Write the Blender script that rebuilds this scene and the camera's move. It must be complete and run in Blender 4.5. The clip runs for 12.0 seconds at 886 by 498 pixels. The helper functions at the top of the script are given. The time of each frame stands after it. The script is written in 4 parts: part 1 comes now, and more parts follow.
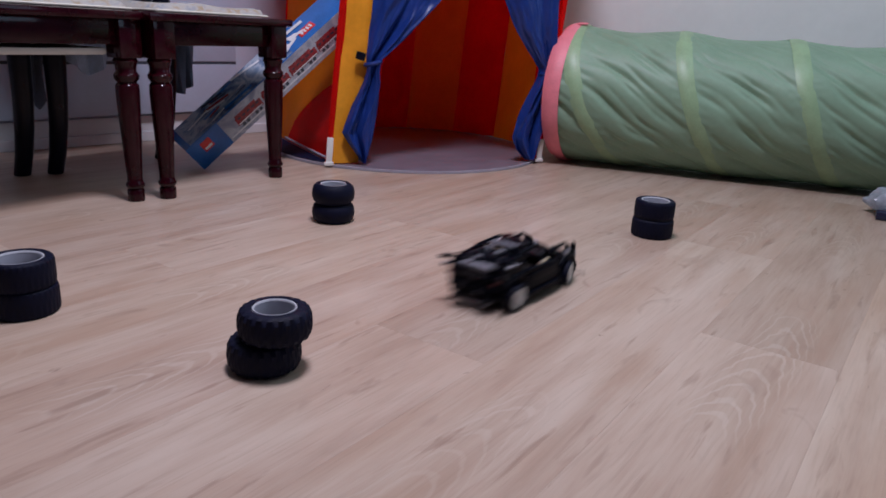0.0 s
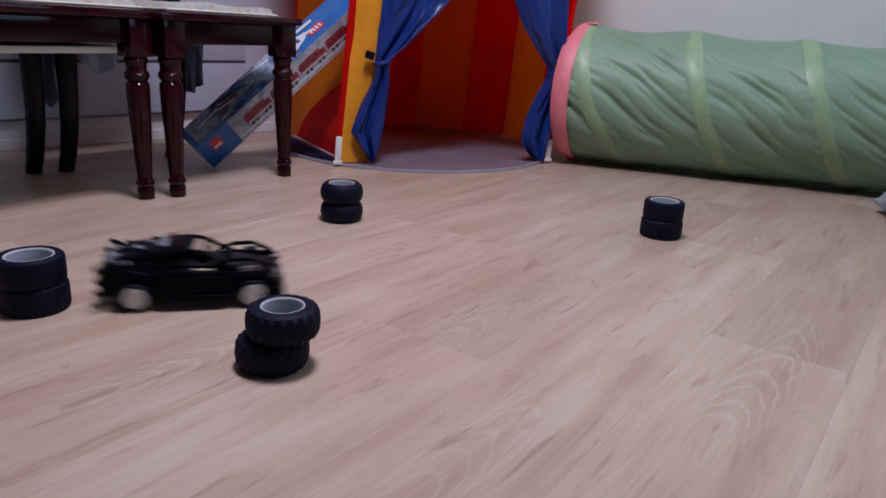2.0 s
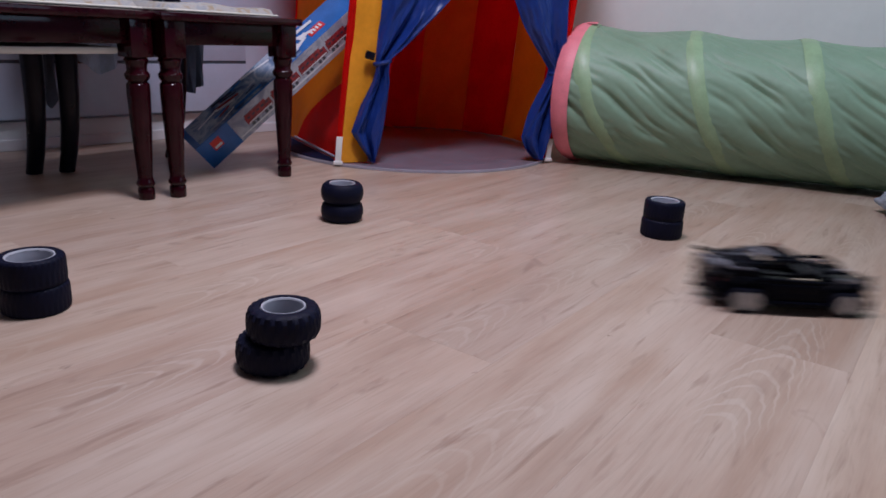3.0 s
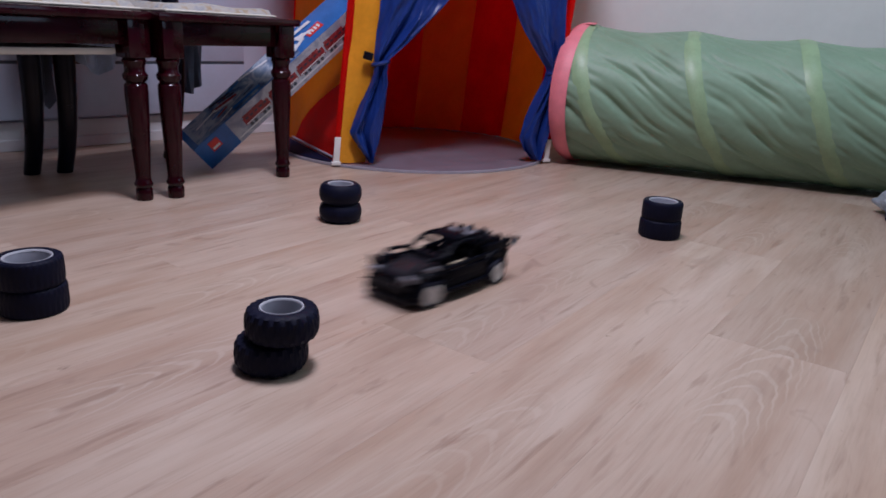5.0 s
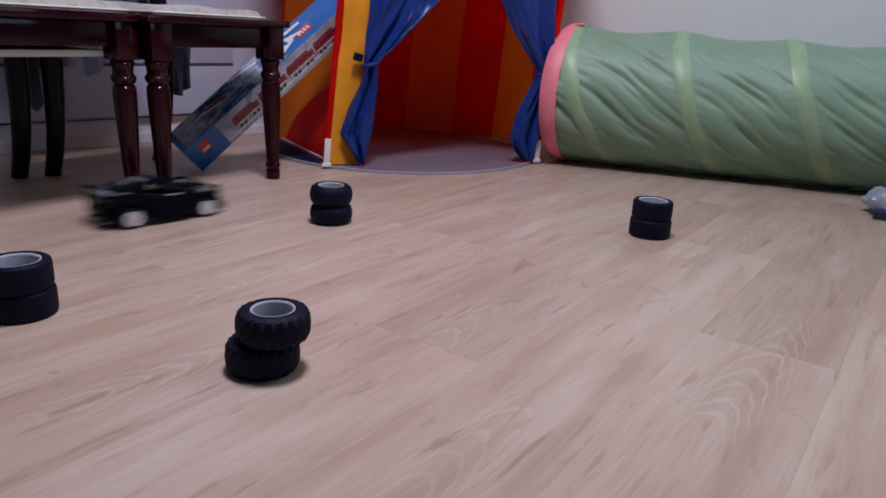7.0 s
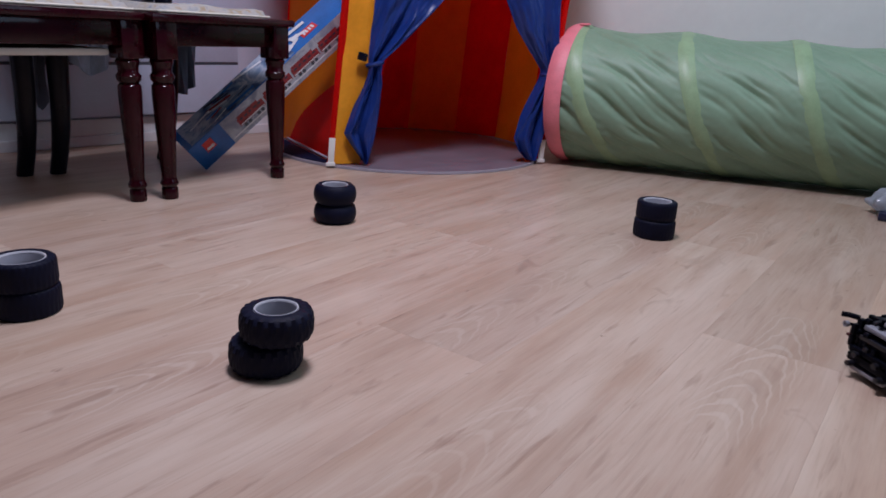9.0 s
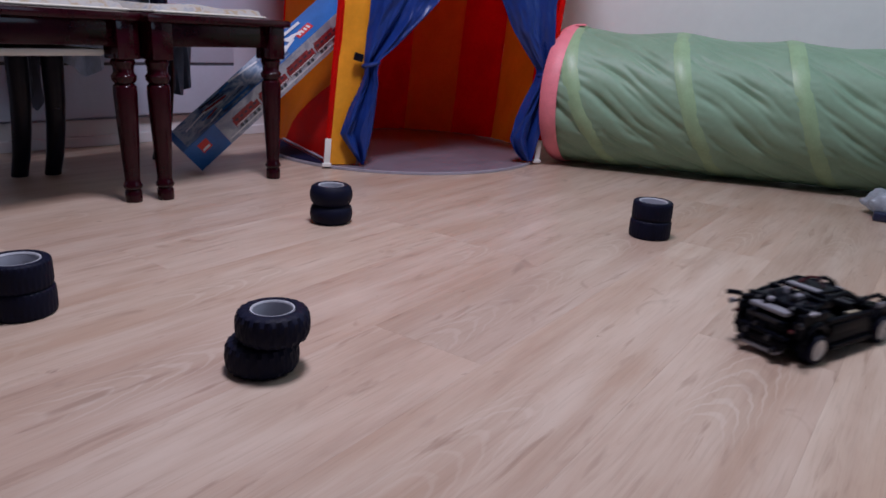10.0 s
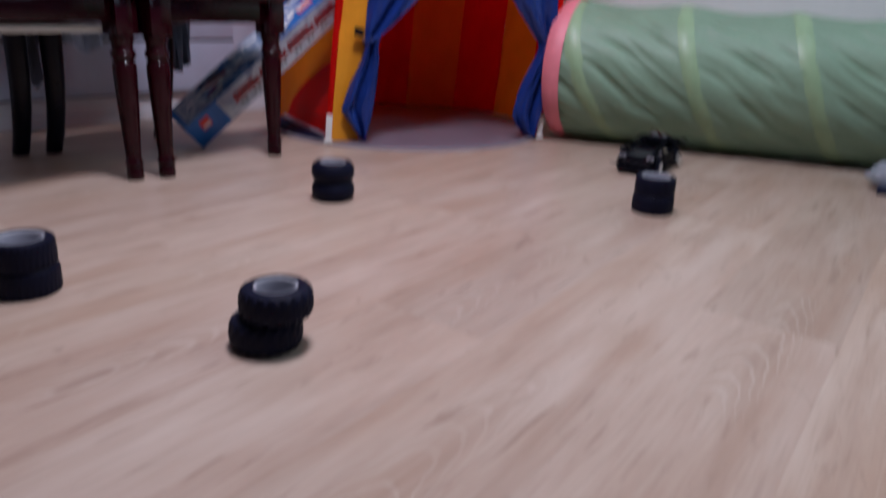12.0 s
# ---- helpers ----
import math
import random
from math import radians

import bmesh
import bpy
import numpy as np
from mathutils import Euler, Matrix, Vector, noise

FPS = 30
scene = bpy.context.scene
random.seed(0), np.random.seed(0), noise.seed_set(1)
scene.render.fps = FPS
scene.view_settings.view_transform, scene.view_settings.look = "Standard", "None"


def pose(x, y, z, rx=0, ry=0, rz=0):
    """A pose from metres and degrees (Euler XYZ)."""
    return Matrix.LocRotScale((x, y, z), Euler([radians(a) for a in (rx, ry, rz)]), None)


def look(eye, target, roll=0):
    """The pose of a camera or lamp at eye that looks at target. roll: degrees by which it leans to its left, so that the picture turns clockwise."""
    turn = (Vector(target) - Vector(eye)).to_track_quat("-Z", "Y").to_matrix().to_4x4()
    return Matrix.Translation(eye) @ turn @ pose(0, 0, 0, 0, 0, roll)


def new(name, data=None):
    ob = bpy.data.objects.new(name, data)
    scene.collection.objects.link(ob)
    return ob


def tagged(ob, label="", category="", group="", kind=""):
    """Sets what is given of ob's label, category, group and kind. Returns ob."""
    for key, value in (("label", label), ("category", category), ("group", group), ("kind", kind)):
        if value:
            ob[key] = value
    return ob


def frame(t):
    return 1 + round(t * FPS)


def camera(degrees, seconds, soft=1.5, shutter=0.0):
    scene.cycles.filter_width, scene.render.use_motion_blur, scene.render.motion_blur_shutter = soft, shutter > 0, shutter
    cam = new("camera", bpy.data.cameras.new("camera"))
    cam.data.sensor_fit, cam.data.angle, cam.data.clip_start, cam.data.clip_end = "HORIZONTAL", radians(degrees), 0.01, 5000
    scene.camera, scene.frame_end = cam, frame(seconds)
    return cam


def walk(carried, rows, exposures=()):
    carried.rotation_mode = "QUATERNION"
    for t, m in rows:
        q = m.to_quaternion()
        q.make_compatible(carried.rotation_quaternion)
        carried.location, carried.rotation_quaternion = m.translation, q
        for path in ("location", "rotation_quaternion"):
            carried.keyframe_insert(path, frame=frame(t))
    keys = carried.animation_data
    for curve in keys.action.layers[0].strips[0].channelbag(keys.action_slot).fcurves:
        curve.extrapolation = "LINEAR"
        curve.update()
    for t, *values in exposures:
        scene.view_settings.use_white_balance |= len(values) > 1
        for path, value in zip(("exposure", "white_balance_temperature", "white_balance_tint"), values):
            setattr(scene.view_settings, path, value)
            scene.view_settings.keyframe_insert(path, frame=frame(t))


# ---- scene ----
EYE = 0.43


def aim(yaw, down, lean):
    """The camera's pose from its heading, its tilt towards the floor and its lean."""
    return pose(0, 0, EYE, 90 - down, 0, yaw) @ pose(0, 0, 0, 0, 0, lean)


cam = camera(64.94, 12.0, soft=1.7, shutter=0.8)
walk(cam, [
    (0.0, aim(0.14, 17.35, 2.92)), (0.5, aim(0.35, 17.36, 2.97)), (1.0, aim(0.47, 17.37, 2.93)),
    (1.5, aim(0.59, 17.45, 3.01)), (2.0, aim(0.83, 17.43, 3.02)), (2.5, aim(0.85, 17.42, 2.99)),
    (3.0, aim(0.87, 17.43, 2.93)), (4.0, aim(0.90, 17.42, 2.93)), (4.8, aim(0.86, 17.40, 2.93)),
    (5.0, aim(0.73, 17.38, 2.93)), (5.2, aim(0.43, 17.36, 2.88)), (5.5, aim(-0.42, 17.30, 2.77)),
    (6.0, aim(-0.38, 17.23, 2.65)), (6.5, aim(-0.33, 17.23, 2.66)), (7.0, aim(-0.02, 17.27, 2.75)),
    (8.0, aim(0.2, 17.29, 2.85)), (9.0, aim(0.29, 17.31, 2.92)), (9.5, aim(0.01, 17.28, 2.86)),
    (10.0, aim(-0.03, 17.25, 2.95)), (10.5, aim(0, 17.25, 2.95)), (10.8, aim(0.0, 17.35, 2.97)), (11.0, aim(0.01, 17.62, 3.0)),
    (11.5, aim(0.13, 17.64, 2.96)), (11.8, aim(0.0, 17.46, 2.96)), (11.9, aim(0.05, 17.6, 2.9)), (12.0, aim(0.08, 19.2, 2.6))],
    exposures=[(0, 0.0, 5750, 17), (12, 0.0, 5750, 17)])

# ---------------- light ----------------
world = bpy.data.worlds.new("room_air")
scene.world = world
world.use_nodes = True
world.node_tree.nodes["Background"].inputs[0].default_value = (0.8, 0.85, 1.0, 1)
world.node_tree.nodes["Background"].inputs[1].default_value = 0.12

# ceiling light, then an added fill for the right wall: place, watts, colour, spread
LAMPS = [((-0.03, 1.14, 2.42), 36.5, (1.0, 0.925, 0.975), 155), ((1.45, 1.62, 2.42), 8.5, (0.80, 1.0, 0.95), 180)]
for place, watts, tint, spread in LAMPS:
    lamp_data = bpy.data.lights.new("main_and_fill_lamp", "AREA")
    lamp_data.shape, lamp_data.size, lamp_data.energy, lamp_data.color = "DISK", 0.54, watts, tint
    lamp_data.spread = radians(spread)
    lamp = new("main_and_fill_lamp", lamp_data)
    lamp.matrix_world = look(place, (place[0], place[1], 0))

# added blue fill, no known window: place, where it looks, watts, colour
SIDE_FILL = [((3.07, 0.55, 1.55), (2.09, 0.74, 1.4), 6, (0.62, 0.84, 1.0))]
for place, aimed, watts, tint in SIDE_FILL:
    lamp_data = bpy.data.lights.new("blue_side_fill", "AREA")
    lamp_data.shape, lamp_data.size, lamp_data.size_y, lamp_data.energy, lamp_data.color = "RECTANGLE", 1.25, 1.2, watts, tint
    lamp = new("blue_side_fill", lamp_data)
    lamp.matrix_world = look(place, aimed)


# ---------------- materials ----------------
def mat(name, rough=0.5, metal=0.0, spec=0.5):
    m = bpy.data.materials.new(name)
    m.use_nodes = True
    nt = m.node_tree
    b = nt.nodes["Principled BSDF"]
    b.inputs["Roughness"].default_value = rough
    b.inputs["Metallic"].default_value = metal
    b.inputs["Specular IOR Level"].default_value = spec
    return m, nt, b


def ramp(nt, fac, stops):
    r = nt.nodes.new("ShaderNodeValToRGB")
    el = r.color_ramp.elements
    while len(el) < len(stops):
        el.new(0.5)
    for e, (p, c) in zip(el, stops):
        e.position, e.color = p, (*c, 1)
    nt.links.new(fac, r.inputs[0])
    return r.outputs[0]


def noise_tex(nt, vec, scale, detail=4, rough=0.55, dist=0.0):
    n = nt.nodes.new("ShaderNodeTexNoise")
    n.inputs["Scale"].default_value, n.inputs["Detail"].default_value = scale, detail
    n.inputs["Roughness"].default_value, n.inputs["Distortion"].default_value = rough, dist
    nt.links.new(vec, n.inputs["Vector"])
    return n.outputs[0]


def mapped(nt, scale=(1, 1, 1), jitter=0.0):
    """Object coordinates, scaled; jitter shifts them from object to object."""
    tc = nt.nodes.new("ShaderNodeTexCoord")
    mp = nt.nodes.new("ShaderNodeMapping")
    mp.inputs["Scale"].default_value = scale
    nt.links.new(tc.outputs["Object"], mp.inputs["Vector"])
    if jitter:
        oi = nt.nodes.new("ShaderNodeObjectInfo")
        mul = nt.nodes.new("ShaderNodeMath")
        mul.operation = "MULTIPLY"
        mul.inputs[1].default_value = jitter
        nt.links.new(oi.outputs["Random"], mul.inputs[0])
        co = nt.nodes.new("ShaderNodeCombineXYZ")
        for k in range(3):
            nt.links.new(mul.outputs[0], co.inputs[k])
        nt.links.new(co.outputs[0], mp.inputs["Location"])
    return mp.outputs[0]


def mixc(nt, fac, a, b, mode="MIX"):
    m = nt.nodes.new("ShaderNodeMix")
    m.data_type, m.blend_type = "RGBA", mode
    for sock, v in ((m.inputs[0], fac), (m.inputs[6], a), (m.inputs[7], b)):
        if isinstance(v, (int, float)):
            sock.default_value = v
        elif isinstance(v, tuple):
            sock.default_value = (*v, 1)
        else:
            nt.links.new(v, sock)
    return m.outputs[2]


def bumped(nt, b, height, strength=0.3, dist=0.002):
    n = nt.nodes.new("ShaderNodeBump")
    n.inputs["Strength"].default_value, n.inputs["Distance"].default_value = strength, dist
    nt.links.new(height, n.inputs["Height"])
    nt.links.new(n.outputs[0], b.inputs["Normal"])


def speckled(name, colour, rough=0.5, scale=30, spread=0.15, bump=0.15, metal=0.0, spec=0.5, through_light=0.0):
    """A plain colour with soft blotches and fine grain."""
    m, nt, b = mat(name, rough, metal, spec)
    v = mapped(nt)
    n1, n2 = noise_tex(nt, v, scale, 5), noise_tex(nt, v, scale * 8, 2)
    lo, hi = tuple(c * (1 - spread) for c in colour), tuple(min(1, c * (1 + spread)) for c in colour)
    c = mixc(nt, 0.25, ramp(nt, n1, [(0.3, lo), (0.7, hi)]), ramp(nt, n2, [(0.3, lo), (0.7, hi)]))
    nt.links.new(c, b.inputs["Base Color"])
    nt.links.new(ramp(nt, n1, [(0.2, (rough * 0.85,) * 3), (0.8, (min(1, rough * 1.15),) * 3)]), b.inputs["Roughness"])
    if bump:
        bumped(nt, b, n2, bump)
    if through_light:
        tr = nt.nodes.new("ShaderNodeBsdfTranslucent")
        nt.links.new(c, tr.inputs[0])
        ms = nt.nodes.new("ShaderNodeMixShader")
        ms.inputs[0].default_value = through_light
        nt.links.new(b.outputs[0], ms.inputs[1])
        nt.links.new(tr.outputs[0], ms.inputs[2])
        nt.links.new(ms.outputs[0], nt.nodes["Material Output"].inputs["Surface"])
    return m


def laminate():
    """Light oak laminate: long soft grain, darker streaks, short flecks, knots, and pale cathedral arches on some planks."""
    m, nt, b = mat("oak_laminate", 0.36)
    v = mapped(nt, (1, 1, 1), 37.0)
    tc = nt.nodes.new("ShaderNodeTexCoord")
    sep = nt.nodes.new("ShaderNodeSeparateXYZ")
    nt.links.new(tc.outputs["Object"], sep.inputs[0])
    oi = nt.nodes.new("ShaderNodeObjectInfo")

    def calc(op, a, b=0.0):
        n = nt.nodes.new("ShaderNodeMath")
        n.operation = op
        for k, q in enumerate((a, b)):
            if isinstance(q, (int, float)):
                n.inputs[k].default_value = q
            else:
                nt.links.new(q, n.inputs[k])
        return n.outputs[0]

    def long_noise(along, across, scale, detail, rough, dist=0.0, shift=0.0):
        mp = nt.nodes.new("ShaderNodeMapping")
        mp.inputs["Scale"].default_value = (along, across, 1.0)
        mp.inputs["Location"].default_value = (shift, shift * 2.3, 0.0)
        nt.links.new(v, mp.inputs["Vector"])
        return noise_tex(nt, mp.outputs[0], scale, detail, rough, dist)

    def fac(value, lo, hi, top):
        return ramp(nt, value, [(lo, (0, 0, 0)), (hi, (top,) * 3)])

    streak = long_noise(1.1, 10.0, 2.2, 6, 0.62, 0.25)
    c = ramp(nt, streak, [(0.24, (0.36, 0.25, 0.178)), (0.42, (0.445, 0.325, 0.243)), (0.55, (0.50, 0.382, 0.292)), (0.74, (0.56, 0.45, 0.355))])
    c = mixc(nt, fac(long_noise(0.8, 3.2, 2.3, 3, 0.5, 0.3, 3.0), 0.45, 0.68, 0.62), c, (0.40, 0.258, 0.172))
    c = mixc(nt, fac(long_noise(0.9, 4.0, 2.4, 3, 0.55, 0.3, 7.0), 0.50, 0.72, 0.45), c, (0.60, 0.50, 0.41))
    # cathedral arches: nested bows about the plank's middle, over a part of its length
    wob = noise_tex(nt, v, 9.0, 3, 0.55)
    off = calc("ADD", sep.outputs[1], calc("MULTIPLY", calc("SUBTRACT", noise_tex(nt, v, 2.0, 1), 0.5), 0.05))
    off2 = calc("MULTIPLY", off, off)
    phase = calc("ADD", calc("MULTIPLY", sep.outputs[0], 105.0), calc("ADD", calc("MULTIPLY", off2, 9500.0), calc("MULTIPLY", wob, 19.0)))
    sine = calc("SINE", phase)
    near = ramp(nt, calc("MULTIPLY", off2, 400.0), [(0.25, (1, 1, 1)), (1.0, (0, 0, 0))])
    place = long_noise(1.6, 0.4, 1.5, 1, 0.5, 0.0, 5.0)
    where = calc("MULTIPLY", near, fac(place, 0.545, 0.63, 1.0))
    c = mixc(nt, calc("MULTIPLY", where, 0.30), c, (0.40, 0.295, 0.215))
    c = mixc(nt, calc("MULTIPLY", where, fac(calc("ADD", calc("MULTIPLY", sine, 0.5), 0.5), 0.74, 0.98, 0.36)), c, (0.62, 0.53, 0.435))
    # fine lengthwise pores
    pores = long_noise(5.0, 120.0, 2.0, 3, 0.55)
    c = mixc(nt, fac(calc("SUBTRACT", 1.0, pores), 0.50, 0.70, 0.26), c, (0.30, 0.21, 0.15))
    hair = long_noise(2.4, 50.0, 2.0, 4, 0.6, 0.3, 2.0)
    c = mixc(nt, fac(hair, 0.50, 0.72, 0.26), c, (0.57, 0.47, 0.375))
    # dark flecks, drawn out along the grain, and knots with a dark heart
    c = mixc(nt, fac(long_noise(3.4, 30.0, 1.7, 3, 0.6, 0.5, 11.0), 0.60, 0.72, 0.62), c, (0.285, 0.185, 0.13))
    c = mixc(nt, fac(long_noise(7.0, 17.0, 1.3, 2, 0.5, 0.9, 13.0), 0.64, 0.78, 0.62), c, (0.30, 0.20, 0.145))
    c = mixc(nt, fac(long_noise(14.0, 36.0, 1.3, 2, 0.5, 0.9, 17.0), 0.735, 0.80, 0.75), c, (0.19, 0.12, 0.085))
    c = mixc(nt, 1.0, c, oi.outputs["Color"], "MULTIPLY")
    nt.links.new(c, b.inputs["Base Color"])
    nt.links.new(ramp(nt, streak, [(0.2, (0.42,) * 3), (0.8, (0.31,) * 3)]), b.inputs["Roughness"])
    bumped(nt, b, pores, 0.10, 0.001)
    return m


def patterned_cloth():
    m, nt, b = mat("placemat_cloth", 0.85)
    v = mapped(nt)
    n = noise_tex(nt, v, 45, 3, 0.6, 1.0)
    c = ramp(nt, n, [(0.36, (0.33, 0.26, 0.16)), (0.46, (0.40, 0.385, 0.35)), (0.56, (0.38, 0.375, 0.35)), (0.64, (0.22, 0.25, 0.29))])
    nt.links.new(c, b.inputs["Base Color"])
    bumped(nt, b, noise_tex(nt, v, 700, 2), 0.4)
    return m


def printed(name, a, b2, c3, scale):
    """A glossy printed card: soft shapes in three colours."""
    m, nt, b = mat(name, 0.25)
    v = mapped(nt)
    n = noise_tex(nt, v, scale, 5, 0.6, 1.2)
    nt.links.new(ramp(nt, n, [(0.36, a), (0.47, b2), (0.56, c3), (0.68, b2)]), b.inputs["Base Color"])
    return m


OAK = laminate()
PAINT = speckled("wall_paint", (0.85, 0.86, 0.82), 0.8, 4, 0.04, 0.2)
# the bluish shade behind the chairs is put into this wall colour
PAINT3 = speckled("shade_tinted_wall_paint", (0.58, 0.62, 0.72), 0.7, 4, 0.05, 0.2)
# unseen walls: dark blue chosen to dim and cool the bounced light
PAINT2 = speckled("bounce_tint_wall_paint", (0.18, 0.18, 0.30), 0.8, 4, 0.05, 0.2)
# unseen ceiling, greyed so that less light bounces into the shadows
CEIL = speckled("low_bounce_ceiling_paint", (0.50, 0.49, 0.49), 0.85, 4, 0.03, 0.1)
TRIM = speckled("white_trim", (0.72, 0.73, 0.74), 0.4, 12, 0.04, 0.05)
# panel colour carries the same blue-grey shade as the wall behind it
PANEL = speckled("shade_tinted_board", (0.50, 0.56, 0.68), 0.45, 12, 0.05, 0.05)
GROOVE = speckled("dark_groove", (0.06, 0.07, 0.09), 0.6, 20, 0.1, 0)
SEAM = speckled("plank_seam", (0.50, 0.39, 0.31), 0.6, 20, 0.2, 0)
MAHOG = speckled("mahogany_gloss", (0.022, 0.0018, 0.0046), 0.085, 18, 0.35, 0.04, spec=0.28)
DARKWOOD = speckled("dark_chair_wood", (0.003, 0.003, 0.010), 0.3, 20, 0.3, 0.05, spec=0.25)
CREAM = speckled("cream_seat", (0.72, 0.71, 0.64), 0.45, 15, 0.05, 0.05)
CLOTH = patterned_cloth()
HEM = speckled("white_hem", (0.72, 0.68, 0.58), 0.85, 60, 0.08, 0.3)
RED = speckled("red_nylon", (0.92, 0.016, 0.007), 0.45, 9, 0.10, 0.12, spec=0.22, through_light=0.72)
ORANGE = speckled("orange_nylon", (0.96, 0.40, 0.012), 0.45, 9, 0.08, 0.12, spec=0.22, through_light=0.72)
# lit copy of the orange nylon: less light passes, so the front looks brighter
LITFRONT = speckled("lit_front_orange_nylon", (0.88, 0.365, 0.018), 0.38, 9, 0.12, 0.25, spec=0.3, through_light=0.15)
BLUE = speckled("blue_nylon", (0.014, 0.040, 0.22), 0.30, 9, 0.2, 0.2, through_light=0.12)
LILAC = speckled("lilac_mat", (0.18, 0.155, 0.19), 0.34, 16, 0.2, 0.5)
MATRIM = speckled("pale_mat_edge", (0.36, 0.34, 0.40), 0.5, 40, 0.12, 0.2)
NAVY = speckled("navy_binding", (0.008, 0.009, 0.03), 0.6, 30, 0.15, 0.1, spec=0.05)
GREEN = speckled("green_nylon", (0.26, 0.40, 0.27), 0.5, 7, 0.10, 0.1, through_light=0.15)
LIME = speckled("lime_band", (0.28, 0.42, 0.235), 0.42, 25, 0.12, 0.2)
PINK = speckled("pink_binding", (0.80, 0.23, 0.27), 0.5, 25, 0.10, 0.2)
WHITEP = speckled("white_plastic", (0.78, 0.76, 0.72), 0.4, 40, 0.05, 0.03)
RUBBER = speckled("black_rubber", (0.003, 0.004, 0.017), 0.6, 60, 0.25, 0.2, spec=0.16)
RIMGREY = speckled("grey_plastic", (0.26, 0.27, 0.31), 0.3, 40, 0.06, 0.03)
LIPGREY = speckled("pale_grey_plastic", (0.46, 0.47, 0.51), 0.25, 40, 0.06, 0.03)
BLACKP = speckled("black_plastic", (0.002, 0.0025, 0.006), 0.42, 50, 0.3, 0.04, spec=0.07)
DGREYP = speckled("dark_grey_plastic", (0.013, 0.013, 0.018), 0.3, 50, 0.15, 0.03, spec=0.3)
LGREYP = speckled("silver_grey_plastic", (0.22, 0.22, 0.25), 0.3, 50, 0.08, 0.03)
REDP = speckled("red_plastic", (0.06, 0.005, 0.008), 0.3, 50, 0.1, 0.03)
TANP = speckled("tan_plastic", (0.5, 0.42, 0.30), 0.3, 50, 0.1, 0.03)
BLUEGREY = speckled("blue_grey_cloth", (0.40, 0.50, 0.66), 0.85, 30, 0.2, 0.4)
DARKCLOTH = speckled("slate_cloth", (0.11, 0.125, 0.17), 0.85, 30, 0.2, 0.4)
BOXBLUE = speckled("blue_card", (0.022, 0.13, 0.42), 0.22, 14, 0.2, 0.02)
BOXART = printed("box_picture", (0.04, 0.08, 0.19), (0.17, 0.25, 0.38), (0.42, 0.48, 0.57), 11)
BOXSIDE = printed("box_side_picture", (0.22, 0.25, 0.34), (0.34, 0.37, 0.46), (0.52, 0.55, 0.61), 12)
BOXRED = speckled("red_print", (0.26, 0.028, 0.035), 0.25, 90, 0.5, 0)
BOXWHITE = speckled("white_print", (0.75, 0.76, 0.78), 0.25, 60, 0.08, 0)
BOXDARK = speckled("dark_print", (0.03, 0.035, 0.06), 0.25, 60, 0.3, 0)
LOGORED = speckled("badge_red", (0.62, 0.03, 0.02), 0.25, 60, 0.05, 0)
CLEAR = speckled("cloudy_plastic", (0.55, 0.60, 0.66), 0.15, 14, 0.25, 0.05, through_light=0.5)
DARKBLUE = speckled("dark_blue_plastic", (0.012, 0.016, 0.045), 0.35, 30, 0.3, 0.05)


GLASS, glass_nodes, glass_shader = mat("window_glass", 0.02)
glass_shader.inputs["Transmission Weight"].default_value = 1.0


# ---------------- mesh helpers ----------------
def mesh_of(bm, name, material, smooth=False):
    me = bpy.data.meshes.new(name)
    bmesh.ops.recalc_face_normals(bm, faces=bm.faces)
    bm.to_mesh(me)
    bm.free()
    me.materials.append(material)
    if smooth:
        for p in me.polygons:
            p.use_smooth = True
        me.set_sharp_from_angle(angle=radians(38))
    return me


def part(name, bm, material, parent, label="", m=None, smooth=True):
    ob = new(name, mesh_of(bm, name, material, smooth))
    ob.parent = parent
    if m is not None:
        ob.matrix_basis = m
    if label:
        tagged(ob, label)
    return ob


def thing(name, m, label, category, group="", kind=""):
    ob = new(name)
    ob.empty_display_size = 0.05
    ob.matrix_basis = m
    return tagged(ob, label, category, group, kind)


def box(bm, c, s, m=None, bevel=0.0):
    """A box of size s about c; bevel rounds its edges."""
    r = bmesh.ops.create_cube(bm, size=1, matrix=(m or Matrix()) @ Matrix.Translation(c) @ Matrix.Diagonal((*s, 1)))
    if bevel:
        edges = list({e for v in r["verts"] for e in v.link_edges})
        bmesh.ops.bevel(bm, geom=edges, offset=bevel, segments=2, profile=0.6, affect="EDGES")
    return bm


def boxbm(c, s, m=None, bevel=0.0):
    return box(bmesh.new(), c, s, m, bevel)


def lathe(bm, profile, n=32, m=None, closed=False):
    """Turns a profile of (radius, height) about z."""
    m = m or Matrix()
    rings = []
    for r, z in profile:
        if r < 1e-6:
            rings.append([bm.verts.new(m @ Vector((0, 0, z)))])
        else:
            rings.append([bm.verts.new(m @ Vector((r * math.cos(2 * math.pi * k / n), r * math.sin(2 * math.pi * k / n), z))) for k in range(n)])
    pairs = list(zip(rings, rings[1:]))
    if closed:
        pairs.append((rings[-1], rings[0]))
    for a, b in pairs:
        for k in range(n):
            q = [a[k % len(a)], a[(k + 1) % len(a)], b[(k + 1) % len(b)], b[k % len(b)]]
            q = list(dict.fromkeys(q))
            if len(q) > 2:
                bm.faces.new(q)
    return bm


